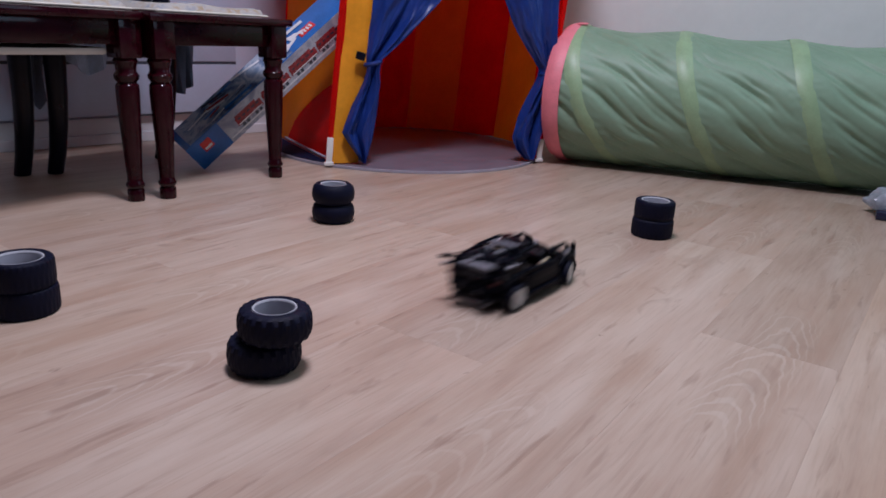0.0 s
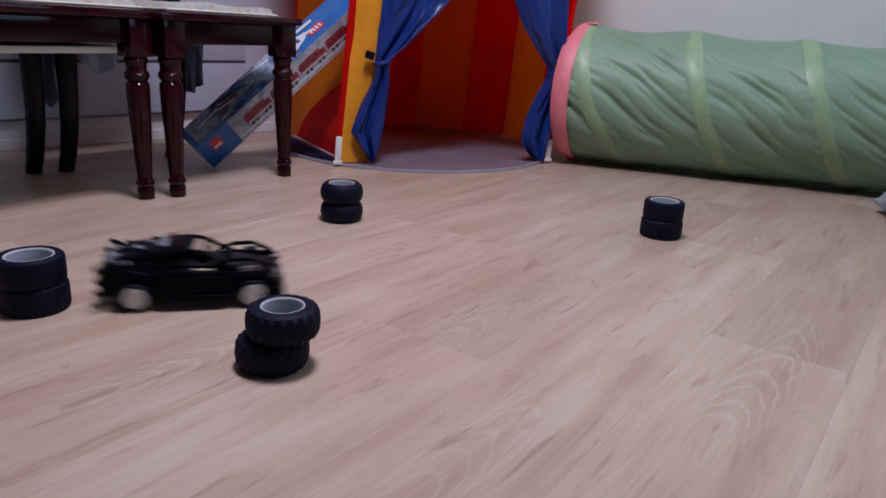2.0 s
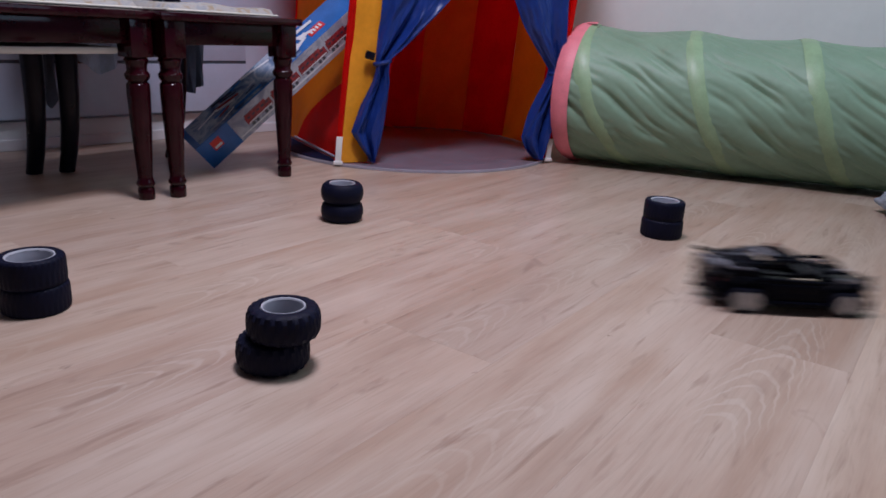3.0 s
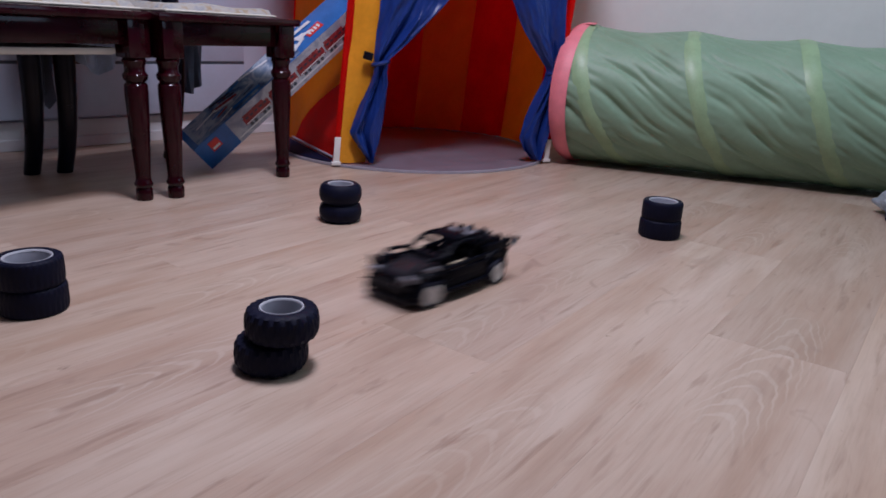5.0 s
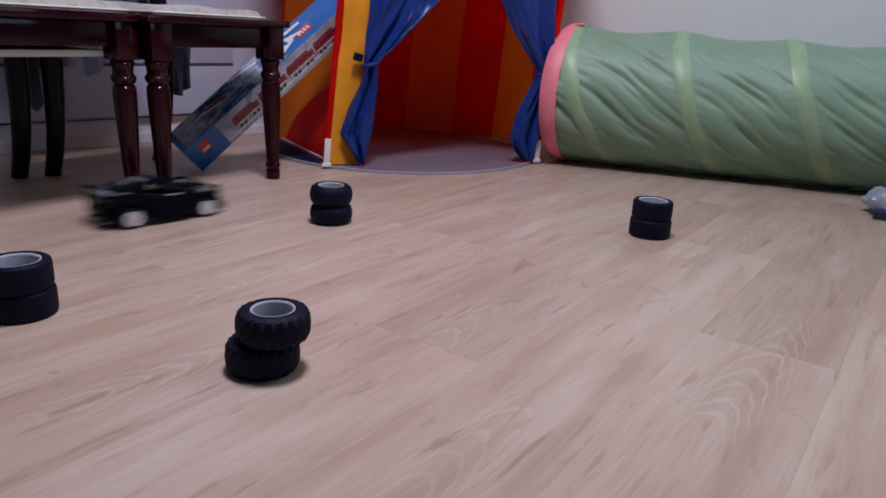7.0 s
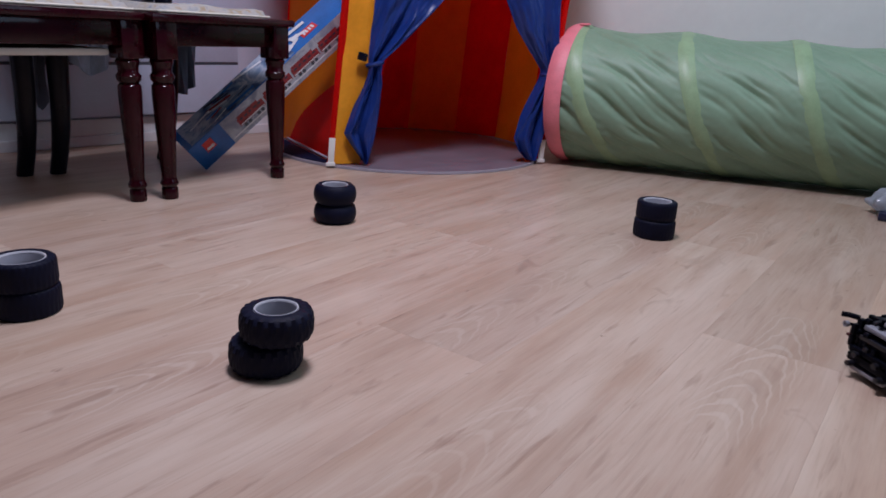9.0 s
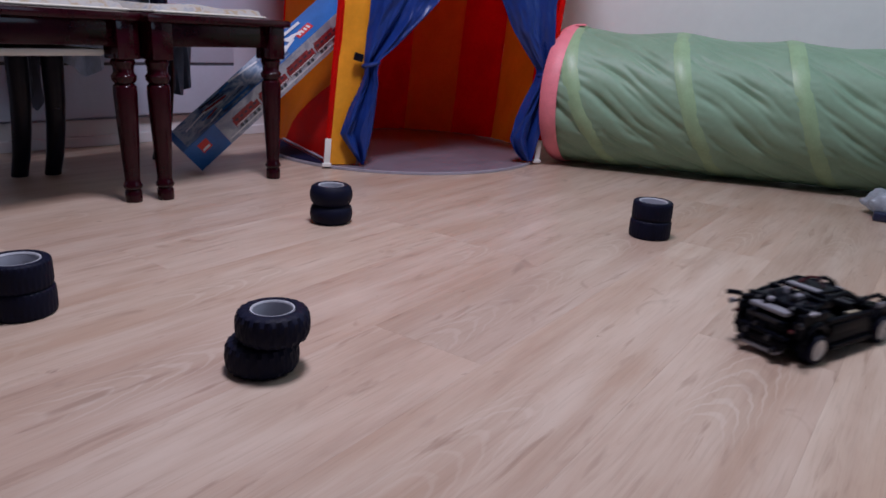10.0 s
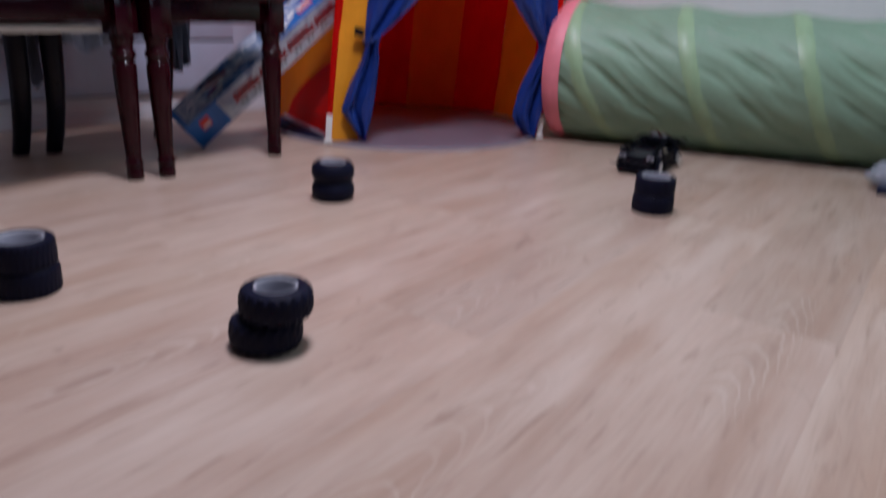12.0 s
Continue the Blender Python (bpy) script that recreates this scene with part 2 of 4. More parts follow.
def tube(bm, pts, r, n=8):
    """A round bar along points; r may be one radius or one for each point."""
    pts = [Vector(p) for p in pts]
    rs = r if isinstance(r, (list, tuple)) else [r] * len(pts)
    rings = []
    for i, p in enumerate(pts):
        d = (pts[min(i + 1, len(pts) - 1)] - pts[max(i - 1, 0)]).normalized()
        up = Vector((0, 0, 1)) if abs(d.z) < 0.9 else Vector((0, 1, 0))
        a = d.cross(up).normalized()
        b = d.cross(a)
        rings.append([bm.verts.new(p + rs[i] * (math.cos(2 * math.pi * k / n) * a + math.sin(2 * math.pi * k / n) * b)) for k in range(n)])
    for a, b in zip(rings, rings[1:]):
        for k in range(n):
            bm.faces.new((a[k], a[(k + 1) % n], b[(k + 1) % n], b[k]))
    bm.faces.new(rings[0]), bm.faces.new(rings[-1][::-1])
    return bm


def sheet(bm, f, nu, nv, thick=0.0):
    """A surface f(u, v) with u and v from 0 to 1; thick adds a back."""
    grid = [[bm.verts.new(f(i / nu, j / nv)) for j in range(nv + 1)] for i in range(nu + 1)]
    faces = [bm.faces.new((grid[i][j], grid[i + 1][j], grid[i + 1][j + 1], grid[i][j + 1])) for i in range(nu) for j in range(nv)]
    if thick:
        bmesh.ops.recalc_face_normals(bm, faces=bm.faces)
        bmesh.ops.solidify(bm, geom=faces, thickness=thick)
    return bm


def lerp_table(rows, z):
    """Between rows of (z, a, b), given from the top down."""
    if z >= rows[0][0]:
        return rows[0][1:]
    for p, q in zip(rows, rows[1:]):
        if q[0] <= z <= p[0]:
            k = (z - q[0]) / (p[0] - q[0])
            return tuple(q[i] + (p[i] - q[i]) * k for i in (1, 2))
    return rows[-1][1:]


# ---------------- the room ----------------
CORNERS = [(-0.386, 3.309), (3.394, 2.005), (2.6, -2.2), (-2.4, -2.4), (-3.73, -0.41)]
HIGH = 2.5
# unseen opening, added only to go with the side fill lamp
ADDED_WINDOWS = {1: (-0.65, 1.40, 0.90, 2.20)}  # wall: middle, width, bottom, top


def inside(x, y, margin=0.0):
    for k, (ax, ay) in enumerate(CORNERS):
        bx, by = CORNERS[(k + 1) % 5]
        n = math.hypot(bx - ax, by - ay)
        if ((bx - ax) * (y - ay) - (by - ay) * (x - ax)) / n > -margin:
            return False
    return True


for k, (a, b) in enumerate(zip(CORNERS, CORNERS[1:] + CORNERS[:1])):
    a, b = Vector(a), Vector(b)
    d = (b - a).normalized()
    out = Vector((-d.y, d.x))
    mid = (a + b) / 2
    turn = math.degrees(math.atan2(d.y, d.x))
    m = pose(mid.x, mid.y, 0, 0, 0, turn)
    span = (b - a).length + 0.2
    if k in ADDED_WINDOWS:
        # four pieces round the added window opening
        wx, ww, z0, z1 = ADDED_WINDOWS[k]
        x0, x1 = wx - ww / 2, wx + ww / 2
        bm = bmesh.new()
        box(bm, ((x0 - span / 2) / 2, 0.06, HIGH / 2), (x0 + span / 2, 0.12, HIGH))
        box(bm, ((x1 + span / 2) / 2, 0.06, HIGH / 2), (span / 2 - x1, 0.12, HIGH))
        box(bm, (wx, 0.06, z0 / 2), (ww, 0.12, z0))
        box(bm, (wx, 0.06, (z1 + HIGH) / 2), (ww, 0.12, HIGH - z1))
        win = thing("added_window_1", m @ pose(wx, 0.07, z0), "unseen white-framed window added around the side fill lamp", "window", kind="structure")
        tall = z1 - z0
        for c, size in (((0, 0, 0.03), (ww, 0.05, 0.06)), ((0, 0, tall - 0.03), (ww, 0.05, 0.06)), ((0, 0, tall / 2), (0.06, 0.05, tall - 0.12)),
                        ((-ww / 2 + 0.03, 0, tall / 2), (0.06, 0.05, tall - 0.12)), ((ww / 2 - 0.03, 0, tall / 2), (0.06, 0.05, tall - 0.12))):
            part("window_frame", boxbm(c, size, bevel=0.004), TRIM, win)
        part("window_sill", boxbm((0, -0.12, -0.012), (ww + 0.1, 0.13, 0.02), bevel=0.004), TRIM, win)
        for q in (-1, 1):
            pane = part("pane", boxbm((q * ww / 4, 0.0, tall / 2), (ww / 2 - 0.09, 0.006, tall - 0.12)), GLASS, win)
            pane.visible_shadow = False
    else:
        bm = boxbm((0, 0.06, HIGH / 2), (span, 0.12, HIGH))
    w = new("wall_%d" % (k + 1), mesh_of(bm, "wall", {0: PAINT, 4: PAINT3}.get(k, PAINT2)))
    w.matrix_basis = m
    tagged(w, {0: "plain off-white painted plaster wall", 4: "plaster wall with blue-grey shade put into its colour"}.get(k, "unseen plaster wall, dark blue to dim and cool the bounced light"), "wall", kind="structure")
    bm = boxbm((0, -0.008, 0.045), ((b - a).length - 0.03, 0.016, 0.09), bevel=0.003)
    box(bm, (0, -0.019, 0.018), ((b - a).length - 0.04, 0.012, 0.036), bevel=0.004)
    t = new("baseboard_%d" % (k + 1), mesh_of(bm, "baseboard", TRIM))
    t.matrix_basis = m
    tagged(t, "white stepped skirting board along the wall", "baseboard", kind="structure")

bm = bmesh.new()
f = bm.faces.new([bm.verts.new((x * 1.05, y * 1.05, HIGH)) for x, y in CORNERS])
r = bmesh.ops.extrude_face_region(bm, geom=[f])
bmesh.ops.translate(bm, verts=[v for v in r["geom"] if isinstance(v, bmesh.types.BMVert)], vec=(0, 0, 0.1))
tagged(new("ceiling", mesh_of(bm, "ceiling", CEIL)), "plain unseen ceiling, greyed to weaken its bounced light", "ceiling", kind="structure")

# a fixture for the main light and one for the added fill
for (lx, ly, lz), *_ in LAMPS:
    lamp_thing = thing("lamp_fixture", pose(lx, ly, HIGH), "round white flush ceiling fixture, the right one added for the fill", "ceiling light", "ceiling lights")
    part("base_plate", lathe(bmesh.new(), [(0, 0), (0.27, 0), (0.27, -0.02), (0, -0.02)], 40), TRIM, lamp_thing)
    part("rim_ring", lathe(bmesh.new(), [(0.265, -0.02), (0.275, -0.02), (0.275, -0.06), (0.265, -0.06)], 40, closed=True), TRIM, lamp_thing)

# floor: a base sheet with laminate planks on it
bm = bmesh.new()
f = bm.faces.new([bm.verts.new((x * 1.05, y * 1.05, -0.009)) for x, y in CORNERS])
r = bmesh.ops.extrude_face_region(bm, geom=[f])
bmesh.ops.translate(bm, verts=[v for v in r["geom"] if isinstance(v, bmesh.types.BMVert)], vec=(0, 0, -0.1))
floor = tagged(new("floor", mesh_of(bm, "floor", SEAM)), "light oak laminate floor of long planks", "floor", kind="structure")


# ---------------- toy wheels in stacks ----------------
def moulded_tyre(prof, lugs, steps, relief, m=None):
    """A tyre turned from its profile, with a tread moulded into it: relief(f, k) at the fraction f of a lug, on the profile's point k."""
    m = m or Matrix()
    n = lugs * steps
    bm = bmesh.new()
    rings = []
    for k, (r, z) in enumerate(prof):
        ring = []
        for i in range(n):
            a = 2 * math.pi * i / n
            q = r + relief((i % steps) / steps, k)
            ring.append(bm.verts.new(m @ Vector((q * math.cos(a), q * math.sin(a), z))))
        rings.append(ring)
    for a, b in zip(rings, rings[1:] + rings[:1]):
        for i in range(n):
            bm.faces.new((a[i], a[(i + 1) % n], b[(i + 1) % n], b[i]))
    return bm


def toy_wheel(x, y, z, turn, kind, radius, width, label):
    """A spare toy wheel lying flat: a ribbed rubber tyre and a dished grey rim."""
    w = thing("toy_wheel", pose(x, y, z, 0, 0, turn), label, "toy wheel", "stacked toy wheels")
    h, R = width, radius
    if kind == "round":
        prof = [(R * 0.60, h * 0.10), (R * 0.68, 0.0), (R * 0.80, 0.0), (R * 0.93, h * 0.13), (R * 0.99, h * 0.35), (R, h * 0.5),
                (R * 0.99, h * 0.65), (R * 0.93, h * 0.87), (R * 0.80, h), (R * 0.68, h), (R * 0.60, h * 0.90)]
        rim_r = 0.60
    elif kind == "lug":
        prof = [(R * 0.58, h * 0.10), (R * 0.62, 0.01 * h), (R * 0.76, 0.0), (R * 0.87, h * 0.07), (R * 0.93, h * 0.22), (R * 0.95, h * 0.42),
                (R * 0.95, h * 0.58), (R * 0.93, h * 0.78), (R * 0.87, h * 0.93), (R * 0.76, h), (R * 0.62, h * 0.99), (R * 0.58, h * 0.90)]
        rim_r = 0.58
    else:
        prof = [(R * 0.70, h * 0.06), (R * 0.74, 0.0), (R * 0.90, 0.0), (R * 0.965, h * 0.06), (R * 0.985, h * 0.2), (R * 0.985, h * 0.5),
                (R * 0.985, h * 0.8), (R * 0.965, h * 0.94), (R * 0.90, h), (R * 0.74, h), (R * 0.70, h * 0.94)]
        rim_r = 0.70
    if kind == "lug":
        bm = moulded_tyre(prof, 20, 8, lambda f, k: 0.038 * R if 2 < k < 9 and (f + 0.5 * (k % 2) + 0.1 * k) % 1.0 < 0.55 else 0.0)
    elif kind == "flat":
        bm = moulded_tyre(prof, 34, 4, lambda f, k: -0.018 * R if 3 <= k <= 7 and (f + 0.5 * (k > 5)) % 1.0 < 0.26 else 0.0)
    else:
        bm = moulded_tyre(prof, 28, 2, lambda f, k: 0.0)
    part("tyre", bm, RUBBER, w)
    q = R * rim_r
    bm = lathe(bmesh.new(), [(q * 1.02, h * 0.10), (q * 1.02, h * 0.95), (q * 0.95, h * 0.96), (q * 0.90, h * 0.90), (q * 0.86, h * 0.45), (q * 0.30, h * 0.42),
                             (q * 0.28, h * 0.60), (q * 0.12, h * 0.60), (q * 0.12, h * 0.30), (q * 0.9, h * 0.25), (q * 0.95, h * 0.08)], 40, closed=True)
    for k in range(6):
        box(bm, (q * 0.55, 0, h * 0.46), (q * 0.58, q * 0.07, h * 0.06), pose(0, 0, 0, 0, 0, k * 60))
    part("rim", bm, RIMGREY, w, "light grey plastic rim")
    part("rim_lip", lathe(bmesh.new(), [(q * 0.90, h * 0.93), (q * 0.94, h * 0.985), (q * 1.0, h * 0.99), (q * 1.01, h * 0.94)], 48, closed=True), LIPGREY, w, "pale polished rim edge")
    part("hub", lathe(bmesh.new(), [(0, h * 0.60), (q * 0.20, h * 0.60), (q * 0.24, h * 0.64), (q * 0.30, h * 0.64), (q * 0.32, h * 0.44)], 24), LIPGREY, w, "pale hub")
    return w


toy_wheel(-0.228, 0.824, 0, 10, "lug", 0.0485, 0.0420, "chunky black rubber toy tyre lying on the floor")
toy_wheel(-0.2135, 0.825, 0.0418, 33, "lug", 0.0485, 0.0420, "chunky black toy tyre set off-centre on another")
toy_wheel(-0.622, 0.958, 0, 0, "flat", 0.0485, 0.0425, "flat-treaded black toy tyre lying on the floor")
toy_wheel(-0.6225, 0.957, 0.0425, 14, "flat", 0.0480, 0.0425, "flat-treaded black toy tyre with wide grey rim on top")
toy_wheel(-0.261, 1.555, 0, 0, "round", 0.0485, 0.044, "smooth rounded black toy tyre lying on the floor")
toy_wheel(-0.261, 1.555, 0.0435, 40, "round", 0.0485, 0.044, "smooth rounded black toy tyre stacked on another")
toy_wheel(0.479, 1.569, 0, 0, "flat", 0.0475, 0.0425, "squared black toy tyre lying on the floor")
toy_wheel(0.479, 1.569, 0.0425, 21, "flat", 0.0458, 0.0425, "squared black toy tyre with pale rim on top")


# ---------------- two dining chairs ----------------
def back_leg(x):
    """A rear leg that bows out to the floor and goes on up as the post of the back."""
    pts = [(x, 0.455, 0.0), (x, 0.432, 0.06), (x, 0.414, 0.13), (x, 0.402, 0.21), (x, 0.397, 0.30), (x, 0.398, 0.40), (x, 0.408, 0.52), (x, 0.432, 0.70), (x, 0.462, 0.88), (x, 0.474, 0.94)]
    return tube(bmesh.new(), pts, [0.021, 0.022, 0.0235, 0.025, 0.027, 0.027, 0.024, 0.019, 0.0165, 0.016], 14)


def dining_chair(m, label, rear=(-0.026, 0.316)):
    """A dining chair; origin under one front leg, x along the front to the other, y to the back."""
    t = thing("dining_chair", m, label, "chair", "dining chairs")
    side, top, deep = 0.365, 0.440, 0.39
    bm = boxbm((side / 2, deep / 2 - 0.012, top - 0.010), (side + 0.085, deep + 0.055, 0.020), bevel=0.007)
    part("seat", bm, MAHOG, t)
    part("front_rail", boxbm((side / 2, -0.004, 0.393), (side - 0.045, 0.018, 0.054), bevel=0.002), MAHOG, t)
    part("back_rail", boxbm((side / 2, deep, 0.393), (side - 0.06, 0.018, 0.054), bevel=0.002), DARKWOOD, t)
    for x in (0.0, side):
        part("side_rail", boxbm((x, deep / 2, 0.393), (0.018, deep - 0.05, 0.054), bevel=0.002), MAHOG, t)
    prof = [(0.0, 0.0), (0.0165, 0.0), (0.0175, 0.004), (0.0175, 0.026), (0.0150, 0.031), (0.0190, 0.036), (0.0195, 0.041), (0.0165, 0.047),
            (0.0155, 0.056), (0.0180, 0.11), (0.0215, 0.19), (0.0235, 0.255), (0.0230, 0.275), (0.0185, 0.281), (0.0240, 0.289), (0.0250, 0.298), (0.0200, 0.306),
            (0.0205, 0.318), (0.0245, 0.330), (0.0205, 0.337), (0.0, 0.338)]
    for px in (0, side):
        bm = lathe(bmesh.new(), [(r * 1.13, z) for r, z in prof], 28)
        box(bm, (0, 0, 0.379), (0.056, 0.056, 0.086), bevel=0.004)
        part("front_leg", bm, MAHOG, t, m=pose(px, 0, 0))
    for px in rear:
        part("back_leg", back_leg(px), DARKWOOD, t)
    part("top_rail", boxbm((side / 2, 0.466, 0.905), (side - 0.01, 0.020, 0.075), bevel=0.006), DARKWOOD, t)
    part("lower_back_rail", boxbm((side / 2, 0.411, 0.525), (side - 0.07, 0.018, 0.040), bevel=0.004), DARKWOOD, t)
    for k in range(5):
        x = side / 2 + (k - 2) * 0.052
        part("back_slat", tube(bmesh.new(), [(x, 0.414, 0.54), (x, 0.434, 0.70), (x, 0.462, 0.875)], 0.0075, 8), DARKWOOD, t)
    return t


RUN = math.degrees(math.atan2(0.310, 0.190))
right_chair = dining_chair(pose(-0.696, 1.688, 0, 0, 0, RUN), "mahogany-stained dining chair with turned front legs")
ux, uy = math.cos(radians(RUN)), math.sin(radians(RUN))
left_chair = dining_chair(pose(-0.757 - 0.365 * ux, 1.646 - 0.365 * uy, 0, 0, 0, RUN), "mahogany-stained dining chair with a cream board under its seat", (-0.010, 0.332))
part("under_board", boxbm((0.05, 0.17, 0.350), (0.56, 0.32, 0.016), bevel=0.007), CREAM, left_chair, "cream board under the seat")


def seat_pad(m, w, d, seed, label):
    t = thing("seat_pad", m, label, "seat pad", "cloth seat pads")
    ph = random.Random(seed).random() * 6

    def f(u, v):
        e = max(abs(u - 0.5), abs(v - 0.5)) * 2
        return Vector(((u - 0.5) * w, (v - 0.5) * d, 0.003 + (0.019 + 0.004 * math.sin(9 * u + ph) * math.cos(7 * v + 2 * ph)) * min(1, 9 * (1.0 - e)) ** 0.5))
    part("cloth", sheet(bmesh.new(), f, 28, 28, 0.003), CLOTH, t)
    bm = bmesh.new()
    tube(bm, [(-w / 2, -d / 2, 0.004), (w / 2, -d / 2, 0.004), (w / 2, d / 2, 0.004), (-w / 2, d / 2, 0.004), (-w / 2, -d / 2, 0.004)], 0.0028)
    part("hem", bm, HEM, t, "white sewn edging")
    return t


seat_pad(right_chair.matrix_basis @ pose(0.160, 0.170, 0.4405, 0, 0, 3), 0.36, 0.36, 3, "patterned beige cloth pad on the chair seat")
seat_pad(left_chair.matrix_basis @ pose(0.185, 0.175, 0.4405, 0, 0, -2), 0.40, 0.37, 5, "patterned beige cloth pad with white edging")


def hanging_cloth(m, w, h, material, label, seed, point=0.0):
    """A limp cloth hung over a seat edge, folded in soft pleats."""
    t = thing("draped_cloth", m, label, "cloth", "hung clothes")
    rng = random.Random(seed)
    p = [rng.uniform(0, 6) for _ in range(4)]

    def f(u, v):
        low = h * (1 - point * abs(2 * u - 1) ** 1.2) * (0.92 + 0.08 * math.sin(5 * u + p[0]))
        return Vector(((u - 0.5) * w * (1 - 0.15 * v), -0.012 + 0.014 * math.sin(17 * u + p[1] + 1.5 * v) + 0.006 * math.sin(31 * u + p[2]), -low * v))
    part("fold", sheet(bmesh.new(), f, 26, 14, 0.004), material, t)
    return t


hanging_cloth(right_chair.matrix_basis @ pose(0.085, 0.425, 0.400), 0.225, 0.150, BLUEGREY, "rumpled blue-grey cloth hanging from the chair back", 1, 0.55)
slate_cloth = hanging_cloth(left_chair.matrix_basis @ pose(0.385, 0.435, 0.400), 0.075, 0.225, DARKCLOTH, "slate cloth hanging in a point beside the chair", 2, 0.85)
grey_cloth = hanging_cloth(right_chair.matrix_basis @ pose(0.385, 0.425, 0.405), 0.095, 0.235, DARKCLOTH, "slate grey cloth draped over the chair back", 3, 0.25)



def shade_sheet(t, seed):
    """A broad sheet behind the chair back from its top rail, added to shade the wall."""
    p = random.Random(seed).uniform(0, 6)

    def f(u, v):
        low = 0.555 * v + 0.02 * math.sin(6 * u + p) * v
        return Vector((-0.405 + 0.355 * u, 0.082 - 0.035 * v + 0.009 * math.sin(19 * u + p + 2 * v) * v, 0.565 - low))
    part("added_shade_sheet", sheet(bmesh.new(), f, 30, 16, 0.004), DARKCLOTH, t)


# added sheets that block the lamp from the wall under the seats
shade_sheet(slate_cloth, 4)
shade_sheet(grey_cloth, 8)

# low panel fixed to the wall behind the chairs
d = Vector((-0.669, -0.743))
panel = thing("wall_panel", pose(-0.386 + d.x * 0.75, 3.309 + d.y * 0.75, 0.10, 0, 0, math.degrees(math.atan2(d.y, d.x))), "low wall panel with blue-grey shade in its colour and a dark seam", "wall panel")
part("lower_board", boxbm((0.62, -0.030 + 0.06, 0.085), (1.3, 0.03, 0.17), bevel=0.003), PANEL, panel)
part("upper_board", boxbm((0.62, -0.030 + 0.06, 0.275), (1.3, 0.03, 0.19), bevel=0.003), PANEL, panel)
part("seam", boxbm((0.62, 0.035, 0.175), (1.3, 0.015, 0.012)), GROOVE, panel)


# ---------------- the toy box ----------------
def toy_box():
    base = Vector((-0.729, 2.045, 0.0))
    u = Vector((0.6511, 0.3745, 0.6602)).normalized()
    v0 = (Vector((-0.687, 0, 0.726)) - u * u.dot(Vector((-0.687, 0, 0.726)))).normalized()
    back = u.cross(v0).normalized()
    if back.y < 0:
        back = -back
    phi = radians(40)
    v = math.cos(phi) * v0 - math.sin(phi) * back
    w = math.sin(phi) * v0 + math.cos(phi) * back
    m = Matrix(((u.x, v.x, w.x, base.x), (u.y, v.y, w.y, base.y), (u.z, v.z, w.z, base.z), (0, 0, 0, 1)))
    t = thing("toy_box", m, "long printed toy carton leaning against the play tent", "toy box")
    L, A, B = 0.70, 0.090, 0.122
    part("carton", boxbm((L / 2, A / 2, B / 2), (L, A, B), bevel=0.0015), BOXBLUE, t)
    # side with the train pictures, spanned by the length and A
    e = 0.0012
    part("side_print", boxbm((0.405, A / 2, -e / 2), (0.57, A * 0.96, e)), BOXSIDE, t)
    for x, long in ((0.215, 0.100), (0.325, 0.108), (0.440, 0.108), (0.548, 0.096)):
        bm = boxbm((x, 0.044, -e - 0.0004), (long, 0.026, 0.0008), bevel=0.0002)
        box(bm, (x - 0.006, 0.061, -e - 0.0004), (long * 0.8, 0.008, 0.0008))
        part("train_print", bm, BOXRED, t, "dark red printed railway carriage")
        part("stripe_print", boxbm((x, 0.0345, -e - 0.0010), (long * 0.94, 0.0035, 0.0006)), BOXWHITE, t)
        for i in range(5):
            part("window_print", boxbm((x + (i - 2) * long * 0.18, 0.051, -e - 0.0010), (long * 0.11, 0.005, 0.0006)), BOXDARK, t)
        for q in (-0.034, -0.018, 0.018, 0.034):
            part("wheel_print", lathe(bmesh.new(), [(0, -0.0005), (0.006, -0.0005), (0.006, 0.0005), (0, 0.0005)], 12, pose(x + q, 0.025, -e - 0.0005)), GROOVE, t)
    bm = boxbm((0.632, 0.046, -e - 0.0004), (0.056, 0.022, 0.0008), bevel=0.0002)
    box(bm, (0.618, 0.062, -e - 0.0004), (0.02, 0.014, 0.0008))
    part("engine_print", bm, BOXDARK, t, "dark grey printed locomotive")
    rngb = random.Random(4)
    for i in range(16):
        x, z = rngb.uniform(0.06, 0.40), rngb.uniform(0.012, B - 0.012)
        part("scene_print", boxbm((0, 0, 0), (rngb.uniform(0.03, 0.11), 0.0006, rngb.uniform(0.003, 0.010)), pose(x, A + e + 0.0003 + 0.00005 * i, z, 0, rngb.uniform(-14, 14), 0)),
             (BOXWHITE, BOXBLUE, BOXDARK, BOXSIDE, BOXRED)[i % 5], t)
    part("rail_print", boxbm((0.405, 0.016, -e - 0.0004), (0.56, 0.0045, 0.0008)), BOXWHITE, t)
    bm = boxbm((0.058, 0.058, -0.0006), (0.034, 0.034, 0.0012), bevel=0.0003)
    part("badge", bm, LOGORED, t, "red square badge")
    part("badge_bar", boxbm((0.058, 0.050, -0.0014), (0.026, 0.008, 0.0006)), BOXWHITE, t)
    # upper face, spanned by the length and B
    part("top_print", boxbm((0.225, A + e / 2, B / 2), (0.41, e, B * 0.94)), BOXART, t)
    part("top_badge", boxbm((0.515, A + 0.0007, B * 0.36), (0.058, 0.0014, 0.034), bevel=0.0003), LOGORED, t, "red badge with white border")
    for k in range(4):
        part("badge_mark", boxbm((0.497 + 0.012 * k, A + 0.0017, B * 0.36), (0.007, 0.0006, 0.018)), BOXWHITE, t)
